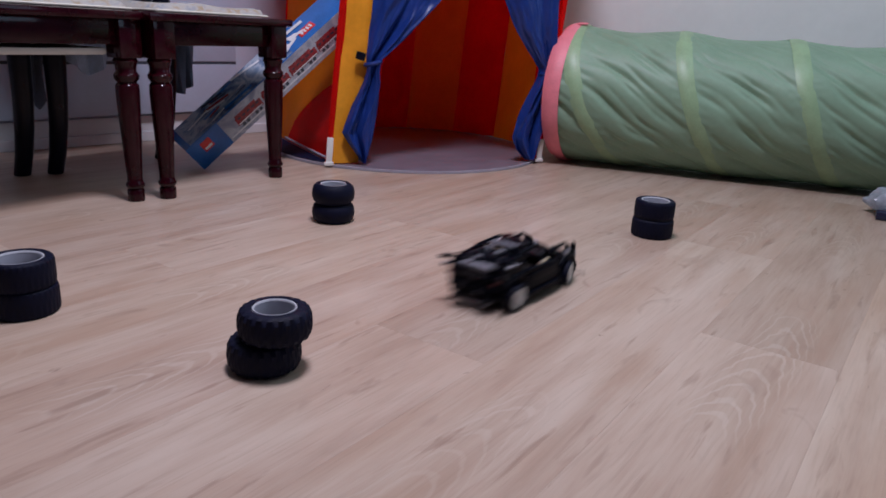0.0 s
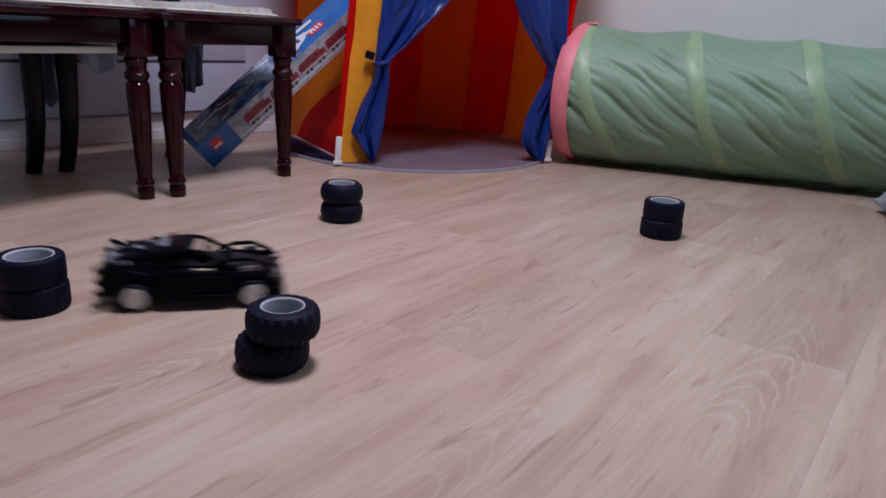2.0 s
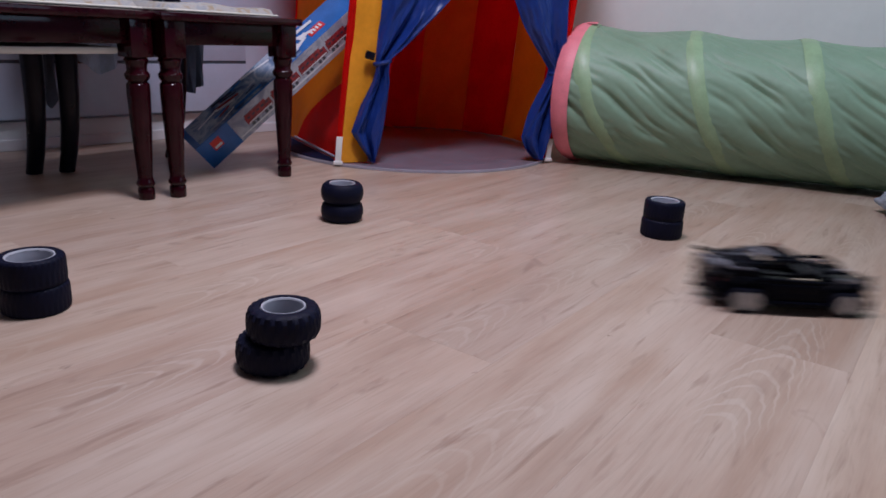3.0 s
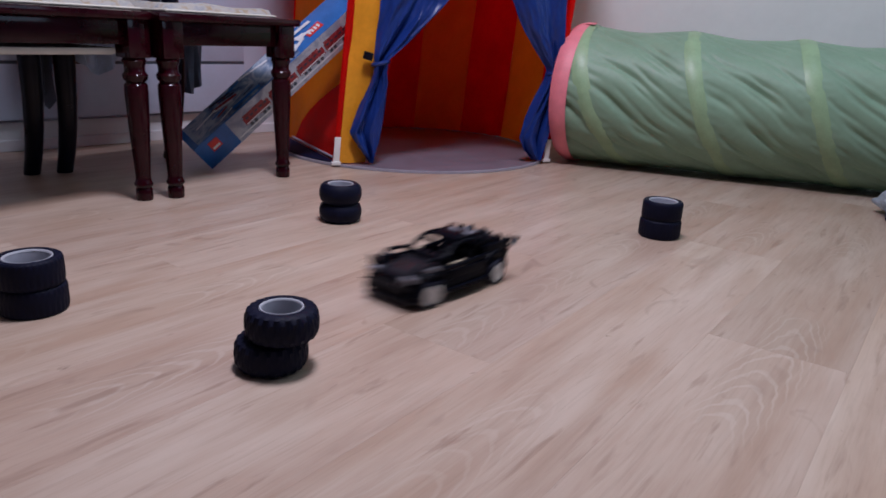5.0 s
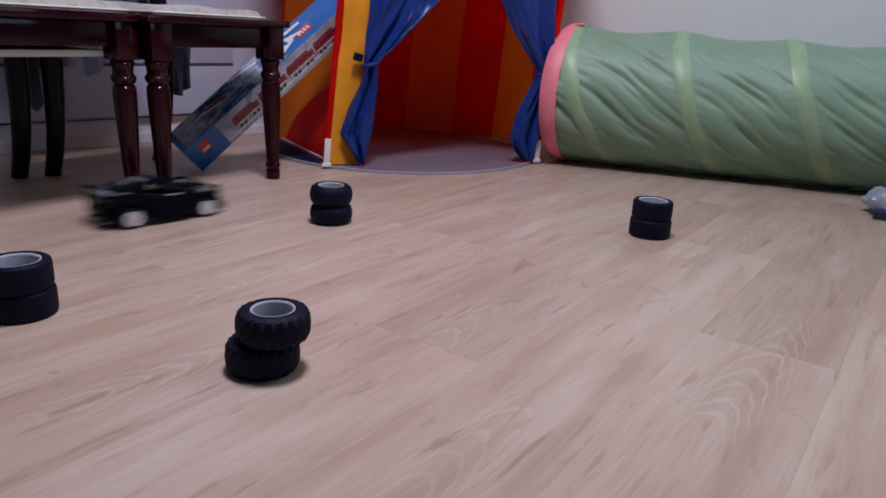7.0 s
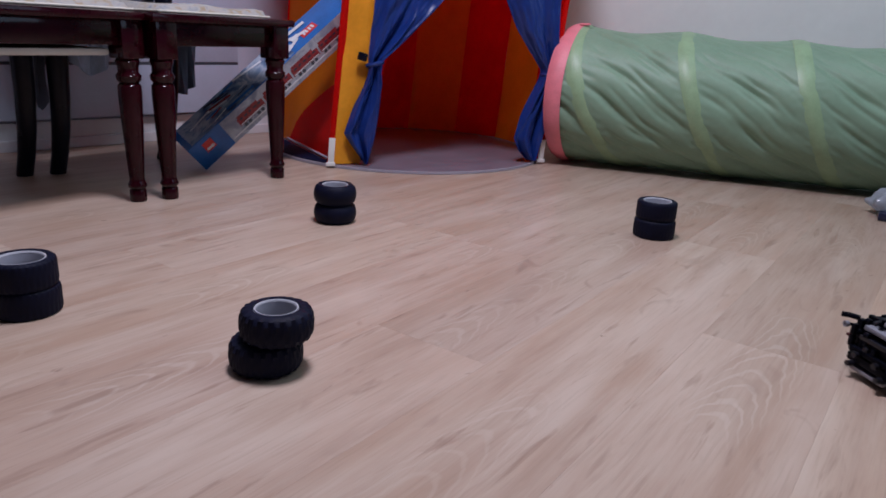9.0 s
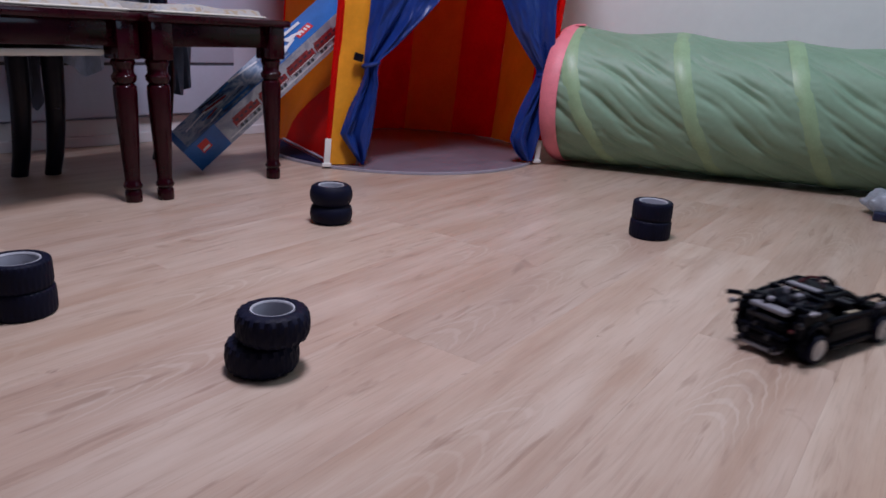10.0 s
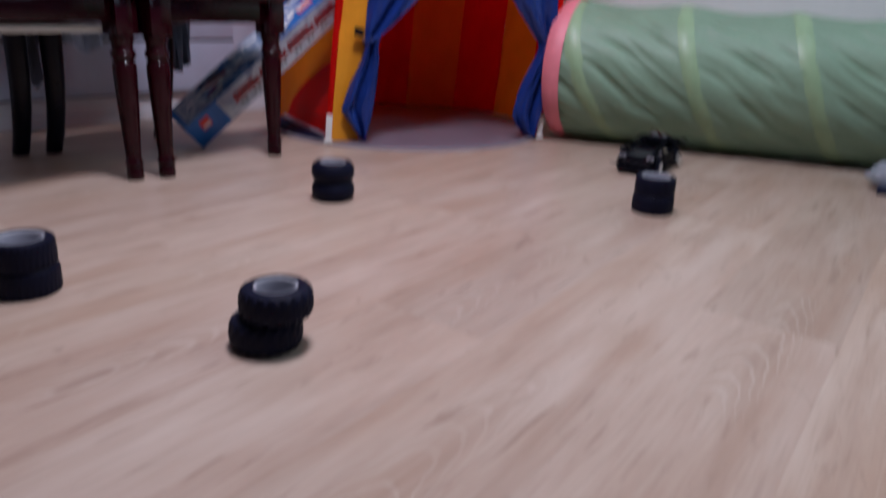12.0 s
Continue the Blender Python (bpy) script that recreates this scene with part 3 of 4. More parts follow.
    for k, (x, z, lx, lz, rot) in enumerate(((0.46, 0.07, 0.10, 0.012, 25), (0.44, 0.035, 0.07, 0.012, -20), (0.48, 0.095, 0.10, 0.014, 5), (0.43, 0.07, 0.014, 0.06, 10), (0.415, 0.045, 0.05, 0.03, 30), (0.47, 0.055, 0.03, 0.02, -10))):
        part("crane_print", boxbm((0, 0, 0), (lx, 0.001, lz), pose(x, A + 0.0016 + 0.0004 * k, z, 0, rot, 0)), BOXWHITE, t)
    return t


toy_box()

# ---------------- the play tent ----------------
TENT = Vector((-0.168, 2.65))
tent = thing("play_tent", pose(TENT.x, TENT.y, 0), "red and orange circus play tent with blue tied curtains", "play tent")
LEAN = 0.07
TALL = 0.98


def tent_at(ang, z, r):
    return Vector((r * math.cos(radians(ang)) + LEAN * z, r * math.sin(radians(ang)), z))


def tent_panel(a0, a1, material, seed):
    p = random.Random(seed).uniform(0, 6)

    def f(u, v):
        # the seam of the side by the carton slants up towards the pole
        slant = 26.15 + math.degrees(math.atan(-0.49 + 1.0 * min(1, v * TALL / 0.42)))
        lo, hi = a0 + slant * (a0 == 184.0), a1 + slant * (a1 == 184.0)
        a = lo + (hi - lo) * u
        bulge = -0.012 * math.sin(math.pi * u) + 0.005 * math.sin(6 * v + p) * math.sin(math.pi * u) + 0.003 * math.sin(13 * u + 9 * v + p)
        z = 0.012 + v * (TALL - 0.012)
        q = tent_at(a, z, 0.488 + bulge)
        if a > 175.9:
            # hangs straight from pole to pole, pressed in by the carton that leans there
            flat = 0.488 * math.cos(radians(34.2)) / math.cos(radians(a - 210.15))
            k = (a - 175.9) / 68.4
            q = tent_at(a, z, flat + bulge * 0.3)
            press = 0.17 * min(1, max(0, z - 0.10) / 0.2) * math.sin(math.pi * min(1, k * 0.5) ** 1.0) ** 1.5 * min(1, (1 - k) / 0.06 + 0.0) * max(0, 1 - max(0, z - 0.5) / 0.45)
            q += Vector((press * 0.9, press * 0.42, 0))
        return q
    part("wall_panel", sheet(bmesh.new(), f, 16, 24, 0.0015), material, tent)


edges = [(-22, -9.0, ORANGE), (-9.0, 16.6, RED), (16.6, 44.0, ORANGE), (44.0, 68.6, RED), (68.6, 93.9, ORANGE), (93.9, 119.6, RED), (119.6, 145.3, ORANGE),
         (145.3, 175.9, RED), (175.9, 184.0, ORANGE), (184.0, 244.3, RED)]
for k, (a0, a1, mm) in enumerate(edges):
    tent_panel(a0, a1, mm, k)
    if a1 > 176:
        continue
    bm = bmesh.new()
    tube(bm, [tent_at(a1, 0.01 + i * TALL / 8, 0.490) for i in range(9)], 0.0025, 6)
    part("seam", bm, mm, tent)
for k in range(14):
    a0 = 93.9 + 25.714 * k

    def roof(u, v):
        q = tent_at(a0 + 25.714 * u, TALL, 0.52 * (1 - v) + 0.002)
        return Vector((q.x + LEAN * 0.4 * v, q.y, TALL + 0.42 * v - 0.03 * math.sin(math.pi * v)))
    part("roof_panel", sheet(bmesh.new(), roof, 4, 6, 0.0015), (ORANGE, RED)[k % 2], tent)

bm = lathe(bmesh.new(), [(0, 0.0), (0.500, 0.0), (0.505, 0.003), (0.500, 0.007), (0, 0.008)], 96)
part("floor_mat", bm, LILAC, tent, "lilac-grey nylon floor disc")
part("mat_binding", lathe(bmesh.new(), [(0.499, 0.001), (0.506, 0.001), (0.506, 0.0088), (0.499, 0.0088)], 96, closed=True), MATRIM, tent, "pale sewn edge of the mat")

bm = bmesh.new()
arc = [tent_at(176 + 68.3 * i / 24, 0.0092, 0.497) for i in range(25)]
f = bm.faces.new([bm.verts.new((q.x, q.y, 0.0092)) for q in arc])
r = bmesh.ops.extrude_face_region(bm, geom=[f])
bmesh.ops.translate(bm, verts=[v for v in r["geom"] if isinstance(v, bmesh.types.BMVert)], vec=(0, 0, 0.002))
hem = [tent_at(a, 0.020, 0.488 * math.cos(radians(34.2)) / math.cos(radians(a - 210.15)) + 0.004) for a in [184 + 59 * i / 16 for i in range(17)]]
part("hem_piping", tube(bmesh.new(), hem, 0.0042, 8), MATRIM, tent, "pale piping along the foot of the side")
part("mat_edge_panel", bm, NAVY, tent, "navy part of the floor disc outside the wall")

# the flat front between two poles
FL = Vector((-0.387, 2.196)) - TENT
FR = Vector((0.298, 2.463)) - TENT
FD = (FR - FL).normalized()
FN = Vector((FD.y, -FD.x))


def front(s, z, off=0.0):
    q = FL + FD * s + FN * off
    return Vector((q.x, q.y, z))


def front_strip(name, rows, material, off, ripple=0.004, label=""):
    top, low = rows[0][0], rows[-1][0]

    def f(u, v):
        z = top + (low - top) * v
        a, b = lerp_table(rows, z)
        return front(a + (b - a) * u, z, off + ripple * math.sin(4 * u + 11 * z))
    part(name, sheet(bmesh.new(), f, 6, 24, 0.0016), material, tent, label)


front_strip("front_panel", [(TALL, 0.09, 0.20), (0.51, 0.050, 0.150), (0.0105, 0.006, 0.10)], LITFRONT, 0.0)
front_strip("front_panel", [(TALL, 0.75, 0.84), (0.55, 0.735, 0.80), (0.0105, 0.715, 0.752)], RED, 0.0)
front_strip("front_panel", [(TALL, 0.20, 0.75), (0.69, 0.15, 0.76)], RED, 0.0)
for s0, s1, mm in ((0.0, 0.092, RED), (0.750, 0.842, RED)):
    bm = bmesh.new()
    tube(bm, [front(s0 + (s1 - s0) * z / TALL, 0.012 + z, 0.004) for z in (0, 0.2, 0.4, 0.6, 0.8, TALL - 0.02)], 0.0095, 10)
    part("pole_sleeve", bm, mm, tent, "red sleeve over a tent pole")
for s0, hgt in ((0.0, 0.085), (0.748, 0.075)):
    bm = bmesh.new()
    q = front(s0, 0.0, 0.014)
    box(bm, (0, 0, hgt / 2 + 0.006), (0.020, 0.006, hgt), pose(q.x, q.y, 0.004, 0, 0, math.degrees(math.atan2(FD.y, FD.x))) @ pose(0, 0, 0, 0, 4, 0), bevel=0.002)
    box(bm, (0, -0.002, 0.010), (0.030, 0.012, 0.012), pose(q.x, q.y, 0.002, 0, 0, math.degrees(math.atan2(FD.y, FD.x))), bevel=0.003)
    part("pole_foot", bm, WHITEP, tent, "white plastic pole foot")


def curtain(rows, folds, seed, label):
    p = random.Random(seed).uniform(0, 6)
    zt, zb = rows[0][0], rows[-1][0]

    def f(u, v):
        z = zt + (zb - zt) * v
        a, b = lerp_table(rows, z)
        width = b - a
        amp = min(0.016, 0.0012 / max(width, 0.03) + 0.005)
        uu = u + 0.05 * math.sin(7 * z + p) + 0.04 * noise.noise(Vector((u * 3, z * 6, p)))
        k = 2 * math.pi * folds * uu + p
        pleat = 1.4 * abs(math.sin(k / 2)) - 0.7 + 0.10 * math.sin(2.3 * k + 4 * z)
        dent = 0.010 * noise.noise(Vector((u * 5 + p, z * 9 - u * 4, 2))) + 0.005 * noise.noise(Vector((u * 14, z * 22, p)))
        return front(a + width * u, z, 0.022 + 1.2 * amp * pleat + dent)
    part("curtain", sheet(bmesh.new(), f, 60, 70, 0.0015), BLUE, tent, label)


curtain([(0.70, 0.15, 0.49), (0.60, 0.145, 0.415), (0.52, 0.136, 0.350), (0.457, 0.130, 0.290), (0.40, 0.124, 0.235), (0.364, 0.119, 0.196), (0.335, 0.116, 0.162),
         (0.30, 0.116, 0.158), (0.263, 0.105, 0.163), (0.20, 0.075, 0.158), (0.111, 0.040, 0.146), (0.07, 0.066, 0.138), (0.035, 0.092, 0.128), (0.014, 0.108, 0.118)], 1.7, 1, "blue nylon curtain tied back at the side")
curtain([(0.70, 0.46, 0.785), (0.60, 0.535, 0.775), (0.541, 0.569, 0.765), (0.438, 0.629, 0.768), (0.37, 0.685, 0.776), (0.322, 0.722, 0.778), (0.28, 0.710, 0.772),
         (0.20, 0.672, 0.762), (0.091, 0.636, 0.738), (0.05, 0.655, 0.730), (0.015, 0.695, 0.718)], 1.5, 2, "blue nylon curtain tied back at the side")
for s, z, mm in ((0.138, 0.325, BLUE), (0.750, 0.312, BLUE)):
    bm = bmesh.new()
    q = front(s, z, 0.020)
    tube(bm, [q + Vector((0.024 * math.cos(a) * FD.x, 0.024 * math.cos(a) * FD.y, 0.006 * math.cos(a))) + Vector((FN.x, FN.y, 0)) * 0.016 * math.sin(a) for a in [i * math.pi / 8 for i in range(17)]], 0.007, 8)
    part("curtain_tie", bm, mm, tent)
q = front(0.098, 0.345, 0.022)
part("toggle", boxbm((0, 0, 0), (0.030, 0.012, 0.024), pose(q.x, q.y, q.z, 0, 15, math.degrees(math.atan2(FD.y, FD.x))), bevel=0.004), DARKWOOD, tent, "dark curtain toggle")

# ---------------- the play tunnel ----------------
TA, TR = -19.03, 0.238
tunnel = thing("play_tunnel", pose(0.420, 2.590, 0.240, 0, 0, TA), "green nylon play tunnel with lime spiral band and pink rim", "play tunnel")
PITCH, LONG = 0.340, 1.75
WIND = [(6.2832, 0.340, 0), (5.2, 0.315, 0), (3.6, 0.250, 0), (2.55, 0.160, 0), (2.05, 0.105, 0), (1.5, 0.052, 0), (1.0, 0.018, 0), (0.5, 0.004, 0), (0.0, 0.0, 0)]


def wound(a):
    """How far along the axis the wire has got at the angle a: it hangs back in front and below."""
    turns = math.floor(a / (2 * math.pi))
    q = a - turns * 2 * math.pi
    return 0.035 + PITCH * turns + (lerp_table(WIND, q)[0] + lerp_table(WIND, max(0, q - 0.25))[0] + lerp_table(WIND, min(6.2832, q + 0.25))[0]) / 3


def tunnel_skin(x, a):
    """Distance of the cloth from the axis at x along it and angle a (0 at the top, growing to the front and down)."""
    ph = (x - wound(a)) / PITCH
    cell = ph - math.floor(ph)
    sag = abs(math.sin(math.pi * ph))
    low = 0.5 + 0.5 * math.cos(a)
    r = TR - 0.011 * sag ** 1.2 * low - 0.002 * sag
    env = min(1, 5 * cell, 4 * (1 - cell)) * (0.35 + 0.65 * max(0, math.sin(a * 0.95)))
    n = noise.noise(Vector((x * 5, a * 1.3, 0.3)))
    n2 = noise.noise(Vector((x * 9, a * 2.6, 5.0)))
    k = x * 16 - a * 5.2 + 0.7 * n
    deep = max(0.0, 0.55 + 0.9 * noise.noise(Vector((x * 4.5, a * 2.2, 4))))
    crease = math.exp(-(math.sin(1.15 * k) / 0.30) ** 2)
    crease2 = math.exp(-(math.sin(2.35 * k + 1.2 + 0.6 * n2) / 0.45) ** 2)
    roll = 0.5 + 0.5 * math.sin(2.3 * k + 0.9)
    r -= env * (deep * (0.017 * crease + 0.006 * roll) + 0.007 * crease2 * max(0, 0.5 + n2))
    # puckers along the sewn band
    r -= 0.0006 * math.exp(-((min(cell, 1 - cell) - 0.10) / 0.05) ** 2) * math.sin(a * 42 + 5 * n2)
    r += 0.0035 * noise.noise(Vector((x * 4, a * 2, 9)))
    return min(r, TR)


def tunnel_point(x, a, r):
    # the open end stands askew, and the far part sags
    k = 1 - 0.055 * min(max(x, 0), 0.80)
    return Vector((x - 0.036 * math.sin(a) * math.exp(-max(x, 0) / 0.22), -r * k * math.sin(a), r * k * math.cos(a) - TR * (1 - k)))


part("skin", sheet(bmesh.new(), lambda u, v: tunnel_point(0.02 + u * LONG, v * 2 * math.pi - 2.4, tunnel_skin(0.02 + u * LONG, v * 2 * math.pi - 2.4)), 400, 250), GREEN, tunnel)


def spiral(u, v):
    a = u * 2 * math.pi * 5.0 - 0.3
    x = wound(a) + (v - 0.5) * 0.050
    return tunnel_point(min(max(x, 0.02), LONG), a, TR + 0.0022 - 0.004 * abs(2 * v - 1) ** 2)


part("spiral_band", sheet(bmesh.new(), spiral, 300, 5, 0.0012), LIME, tunnel, "lime green sewn band over the wire")
rim = part("rim", sheet(bmesh.new(), lambda u, v: tunnel_point(-0.012 + 0.052 * v, u * 2 * math.pi, TR + 0.0025 + 0.003 * math.sin(math.pi * v) - 0.010 * (1 - v) ** 3), 96, 6, 0.002), PINK, tunnel, "pink sewn rim")
part("rim_tag", boxbm((0, 0, 0), (0.035, 0.030, 0.002), pose(0.035, -0.045, TR + 0.001, 10.5), bevel=0.0005), PINK, tunnel)

# ---------------- a clear plastic package at the side ----------------
bag = thing("plastic_package", pose(1.280, 1.885, 0, 0, 0, -22), "crumpled clear plastic package with dark contents on the floor", "package")


def bag_film(u, v):
    """A closed, dented pillow of film."""
    a, e = 2 * math.pi * u, math.pi * (v - 0.5)
    w = abs(math.cos(e)) ** 0.55
    q = Vector((0.105 * w * (abs(math.cos(a)) ** 0.6) * (1 if math.cos(a) > 0 else -1), 0.075 * w * (abs(math.sin(a)) ** 0.6) * (1 if math.sin(a) > 0 else -1), 0.036 + 0.036 * math.sin(e)))
    q *= 1 + 0.16 * noise.noise(q * 28) + 0.09 * noise.noise(q * 70)
    q.z = max(q.z, 0.001)
    return q


part("film", sheet(bmesh.new(), bag_film, 48, 26), CLEAR, bag)
for c, size, turn in (((0.030, -0.062, 0.030), (0.09, 0.05, 0.046), 12), ((-0.055, -0.070, 0.012), (0.08, 0.045, 0.022), -8), ((0.02, 0.03, 0.03), (0.05, 0.05, 0.04), 30), ((0.075, -0.02, 0.05), (0.05, 0.05, 0.05), 20)):
    part("contents", boxbm((0, 0, 0), size, pose(*c, 0, 0, turn), bevel=0.006), DARKBLUE, bag, "dark blue plastic pieces")

# ---------------- the toy car ----------------
WR, WB, TRACK = 0.0225, 0.172, 0.104
car = thing("toy_car", pose(0, 0, 0), "black brick-built remote-controlled toy sports car with white rims", "toy car")


def bar(name, pts, r, material, label=""):
    return part(name, tube(bmesh.new(), pts, r, 8), material, car, label)


def block(name, c, s, material, bevel=0.002, m=None, label=""):
    return part(name, boxbm(c, s, m, bevel), material, car, label)


def beam(name, p, q, material, width=0.0078, holes=True):
    """A studless construction beam from p to q with round pin holes."""
    p, q = Vector(p), Vector(q)
    L = (q - p).length + width
    bm = boxbm((0, 0, 0), (L, width, width), bevel=0.0025)
    d = (q - p).normalized()
    rot = d.to_track_quat("X", "Z").to_matrix().to_4x4()
    if holes:
        n = max(2, int(L / 0.008))
        for i in range(n):
            x = -L / 2 + width / 2 + (L - width) * i / (n - 1)
            lathe(bm, [(0.0019, -width / 2 - 0.0003), (0.0029, -width / 2 - 0.0003), (0.0029, width / 2 + 0.0003), (0.0019, width / 2 + 0.0003)], 8, Matrix.Translation((x, 0, 0)) @ pose(0, 0, 0, 90), closed=True)
    return part(name, bm, material, car, m=Matrix.Translation((p + q) / 2) @ rot)


# chassis and sills
block("chassis", (0, 0, 0.021), (0.205, 0.066, 0.016), BLACKP)
for s in (1, -1):
    block("side_sill", (-0.002, 0.046 * s, 0.029), (0.112, 0.024, 0.026), BLACKP, 0.004)
    block("door_panel", (-0.004, 0.0535 * s, 0.044), (0.100, 0.009, 0.018), BLACKP, 0.003)
    beam("side_beam", (-0.060, 0.052 * s, 0.0585), (0.052, 0.052 * s, 0.0545), BLACKP, 0.0072)
    beam("lower_beam", (-0.050, 0.060 * s, 0.020), (0.048, 0.060 * s, 0.020), BLACKP)
    # rear wings and front wings over the wheels
    bar("rear_arch", [(-0.086 + 0.031 * math.cos(a), 0.051 * s, 0.0240 + 0.034 * math.sin(a)) for a in [math.pi * i / 9 for i in range(10)]], 0.0062, BLACKP)
    bar("front_arch", [(0.086 + 0.031 * math.cos(a), 0.052 * s, 0.0235 + 0.032 * math.sin(a)) for a in [math.pi * i / 9 for i in range(10)]], 0.0060, BLACKP)
    bar("bonnet_arc", [(0.030, 0.040 * s, 0.066), (0.055, 0.043 * s, 0.074), (0.085, 0.044 * s, 0.075), (0.112, 0.043 * s, 0.063), (0.128, 0.040 * s, 0.046)], 0.0036, BLACKP)
    block("headlight", (0.122, 0.040 * s, 0.050), (0.012, 0.020, 0.010), LGREYP, 0.002, label="pale grey headlight block")
    block("tail_light", (-0.1365, 0.045 * s, 0.054), (0.004, 0.007, 0.0045), REDP, 0.001, label="small red tail light")
    # roll cage
    bar("roof_rail", [(-0.120, 0.046 * s, 0.067), (-0.085, 0.043 * s, 0.080), (-0.045, 0.039 * s, 0.088), (-0.005, 0.038 * s, 0.090), (0.014, 0.038 * s, 0.085), (0.046, 0.041 * s, 0.066)], 0.0034, BLACKP)
    block("seat", (-0.018, 0.020 * s, 0.047), (0.030, 0.026, 0.010), DGREYP, 0.003)
    block("seat_back", (-0.036, 0.020 * s, 0.060), (0.009, 0.026, 0.026), DGREYP, 0.003, pose(0, 0, 0, 0, -9, 0))
    bar("exhaust", [(-0.118, 0.026 * s, 0.020), (-0.148, 0.026 * s, 0.020)], 0.0042, DGREYP, "dark grey exhaust pipe")
    block("rear_post", (-0.118, 0.047 * s, 0.058), (0.010, 0.010, 0.036), BLACKP, 0.002)
    if s > 0:
        bar("wing_tip", [(-0.120, 0.050 * s, 0.076), (-0.130, 0.060 * s, 0.077), (-0.136, 0.067 * s, 0.076)], 0.0040, BLACKP)
    lathe_bm = lathe(bmesh.new(), [(0.002, -0.0025), (0.0045, -0.0025), (0.0045, 0.0025), (0.002, 0.0025)], 14, pose(-0.136, 0.055 * s, 0.066, 0, 90), closed=True)
    part("axle_ring", lathe_bm, DGREYP if s < 0 else LGREYP, car, "grey ring on the tail")
for x, y, z in ((-0.045, 0.038, 0.088), (-0.005, 0.037, 0.090), (0.014, 0.037, 0.085)):
    bar("roof_cross_bar", [(x, -y, z), (x, y, z)], 0.0038, BLACKP)
block("roof_panel", (-0.022, 0, 0.0905), (0.040, 0.058, 0.005), BLACKP, 0.002)
block("roof_plate", (-0.047, 0, 0.0925), (0.012, 0.050, 0.005), LGREYP, 0.002, label="silver-grey plate across the roof")
for s in (1, -1):
    # closed wings and quarter panels
    block("front_wing", (0.084, 0.046 * s, 0.0595), (0.062, 0.014, 0.012), BLACKP, 0.004, pose(0, 0, 0, 0, 7, 0) @ pose(-0.007, 0, 0.004))
    block("quarter_panel", (-0.086, 0.045 * s, 0.066), (0.058, 0.014, 0.018), BLACKP, 0.004)
    block("rear_pillar", (-0.068, 0.041 * s, 0.079), (0.052, 0.007, 0.010), BLACKP, 0.003)
    for dx in ((0.0, 0.011) if s < 0 else ()):
        part("silver_pin", lathe(bmesh.new(), [(0, 0), (0.0024, 0), (0.0024, 0.012), (0, 0.012)], 10, pose(-0.108 + dx, 0.0445 * s, 0.0765, 90, 0, 20)), LGREYP, car, "silver-grey pin")
    bar("ring_stay", [(-0.119, 0.047 * s, 0.064), (-0.130, 0.053 * s, 0.066), (-0.138, 0.055 * s, 0.066)], 0.0022, BLACKP)
    beam("deck_arm", (-0.116, 0.027 * s, 0.0765), (-0.088, 0.027 * s, 0.0835), DGREYP, 0.0066)
    block("wing_mark", (0.082, 0.0535 * s, 0.062), (0.022, 0.004, 0.008), LGREYP, 0.001, label="pale grey panel on the front wing")
bar("hose", [(-0.038, 0.012, 0.094), (-0.034, 0.004, 0.106), (-0.030, -0.008, 0.108), (-0.026, -0.018, 0.094)], 0.0022, REDP, "dark red looped hose")
block("engine_cover", (-0.082, 0, 0.074), (0.052, 0.074, 0.018), BLACKP, 0.004)

# tail: gearbox, motor and bumper
block("rear_body", (-0.094, 0, 0.047), (0.046, 0.078, 0.028), BLACKP, 0.004)
block("gearbox", (-0.122, 0, 0.043), (0.020, 0.064, 0.036), BLACKP, 0.004)
block("rear_bumper", (-0.134, 0, 0.027), (0.010, 0.078, 0.012), BLACKP, 0.003)
block("diffuser", (-0.128, 0, 0.013), (0.020, 0.058, 0.005), LGREYP, 0.001, label="grey strip under the tail")
block("tail_panel", (-0.1365, 0.0, 0.060), (0.004, 0.050, 0.006), DGREYP, 0.001)
block("deck_plate", (-0.121, 0, 0.0715), (0.018, 0.060, 0.007), LGREYP, 0.002, label="silver-grey deck beam")
block("engine_block", (-0.082, 0, 0.070), (0.044, 0.036, 0.020), DGREYP, 0.003)
for i in range(3):
    for s in (1, -1):
        bm = lathe(bmesh.new(), [(0, 0), (0.0058, 0), (0.0058, 0.011), (0.0045, 0.013), (0, 0.013)], 12, pose(-0.096 + 0.014 * i, 0.012 * s, 0.079, 18 * -s))
        part("cylinder_head", bm, LGREYP if (i + s) % 3 == 0 else DGREYP, car, "engine cylinder")
beam("deck_beam", (-0.106, -0.045, 0.0785), (-0.106, 0.045, 0.0785), BLACKP)
beam("deck_beam", (-0.066, -0.040, 0.086), (-0.066, 0.040, 0.086), BLACKP)
beam("bumper_beam", (-0.137, -0.034, 0.040), (-0.137, 0.034, 0.040), BLACKP)
bar("cable", [(-0.060, 0.010, 0.082), (-0.048, 0.014, 0.092), (-0.036, 0.012, 0.099), (-0.024, 0.008, 0.090)], 0.0015, REDP, "thin red looped cable")
bar("cable", [(-0.100, -0.018, 0.080), (-0.085, -0.028, 0.092), (-0.068, -0.022, 0.082)], 0.0015, BLACKP)
for s in (1, -1):
    part("axle_pin", lathe(bmesh.new(), [(0, 0), (0.0045, 0), (0.0045, 0.006), (0, 0.006)], 10, pose(-0.142, 0.018 * s, 0.036, 0, -90)), DGREYP, car)

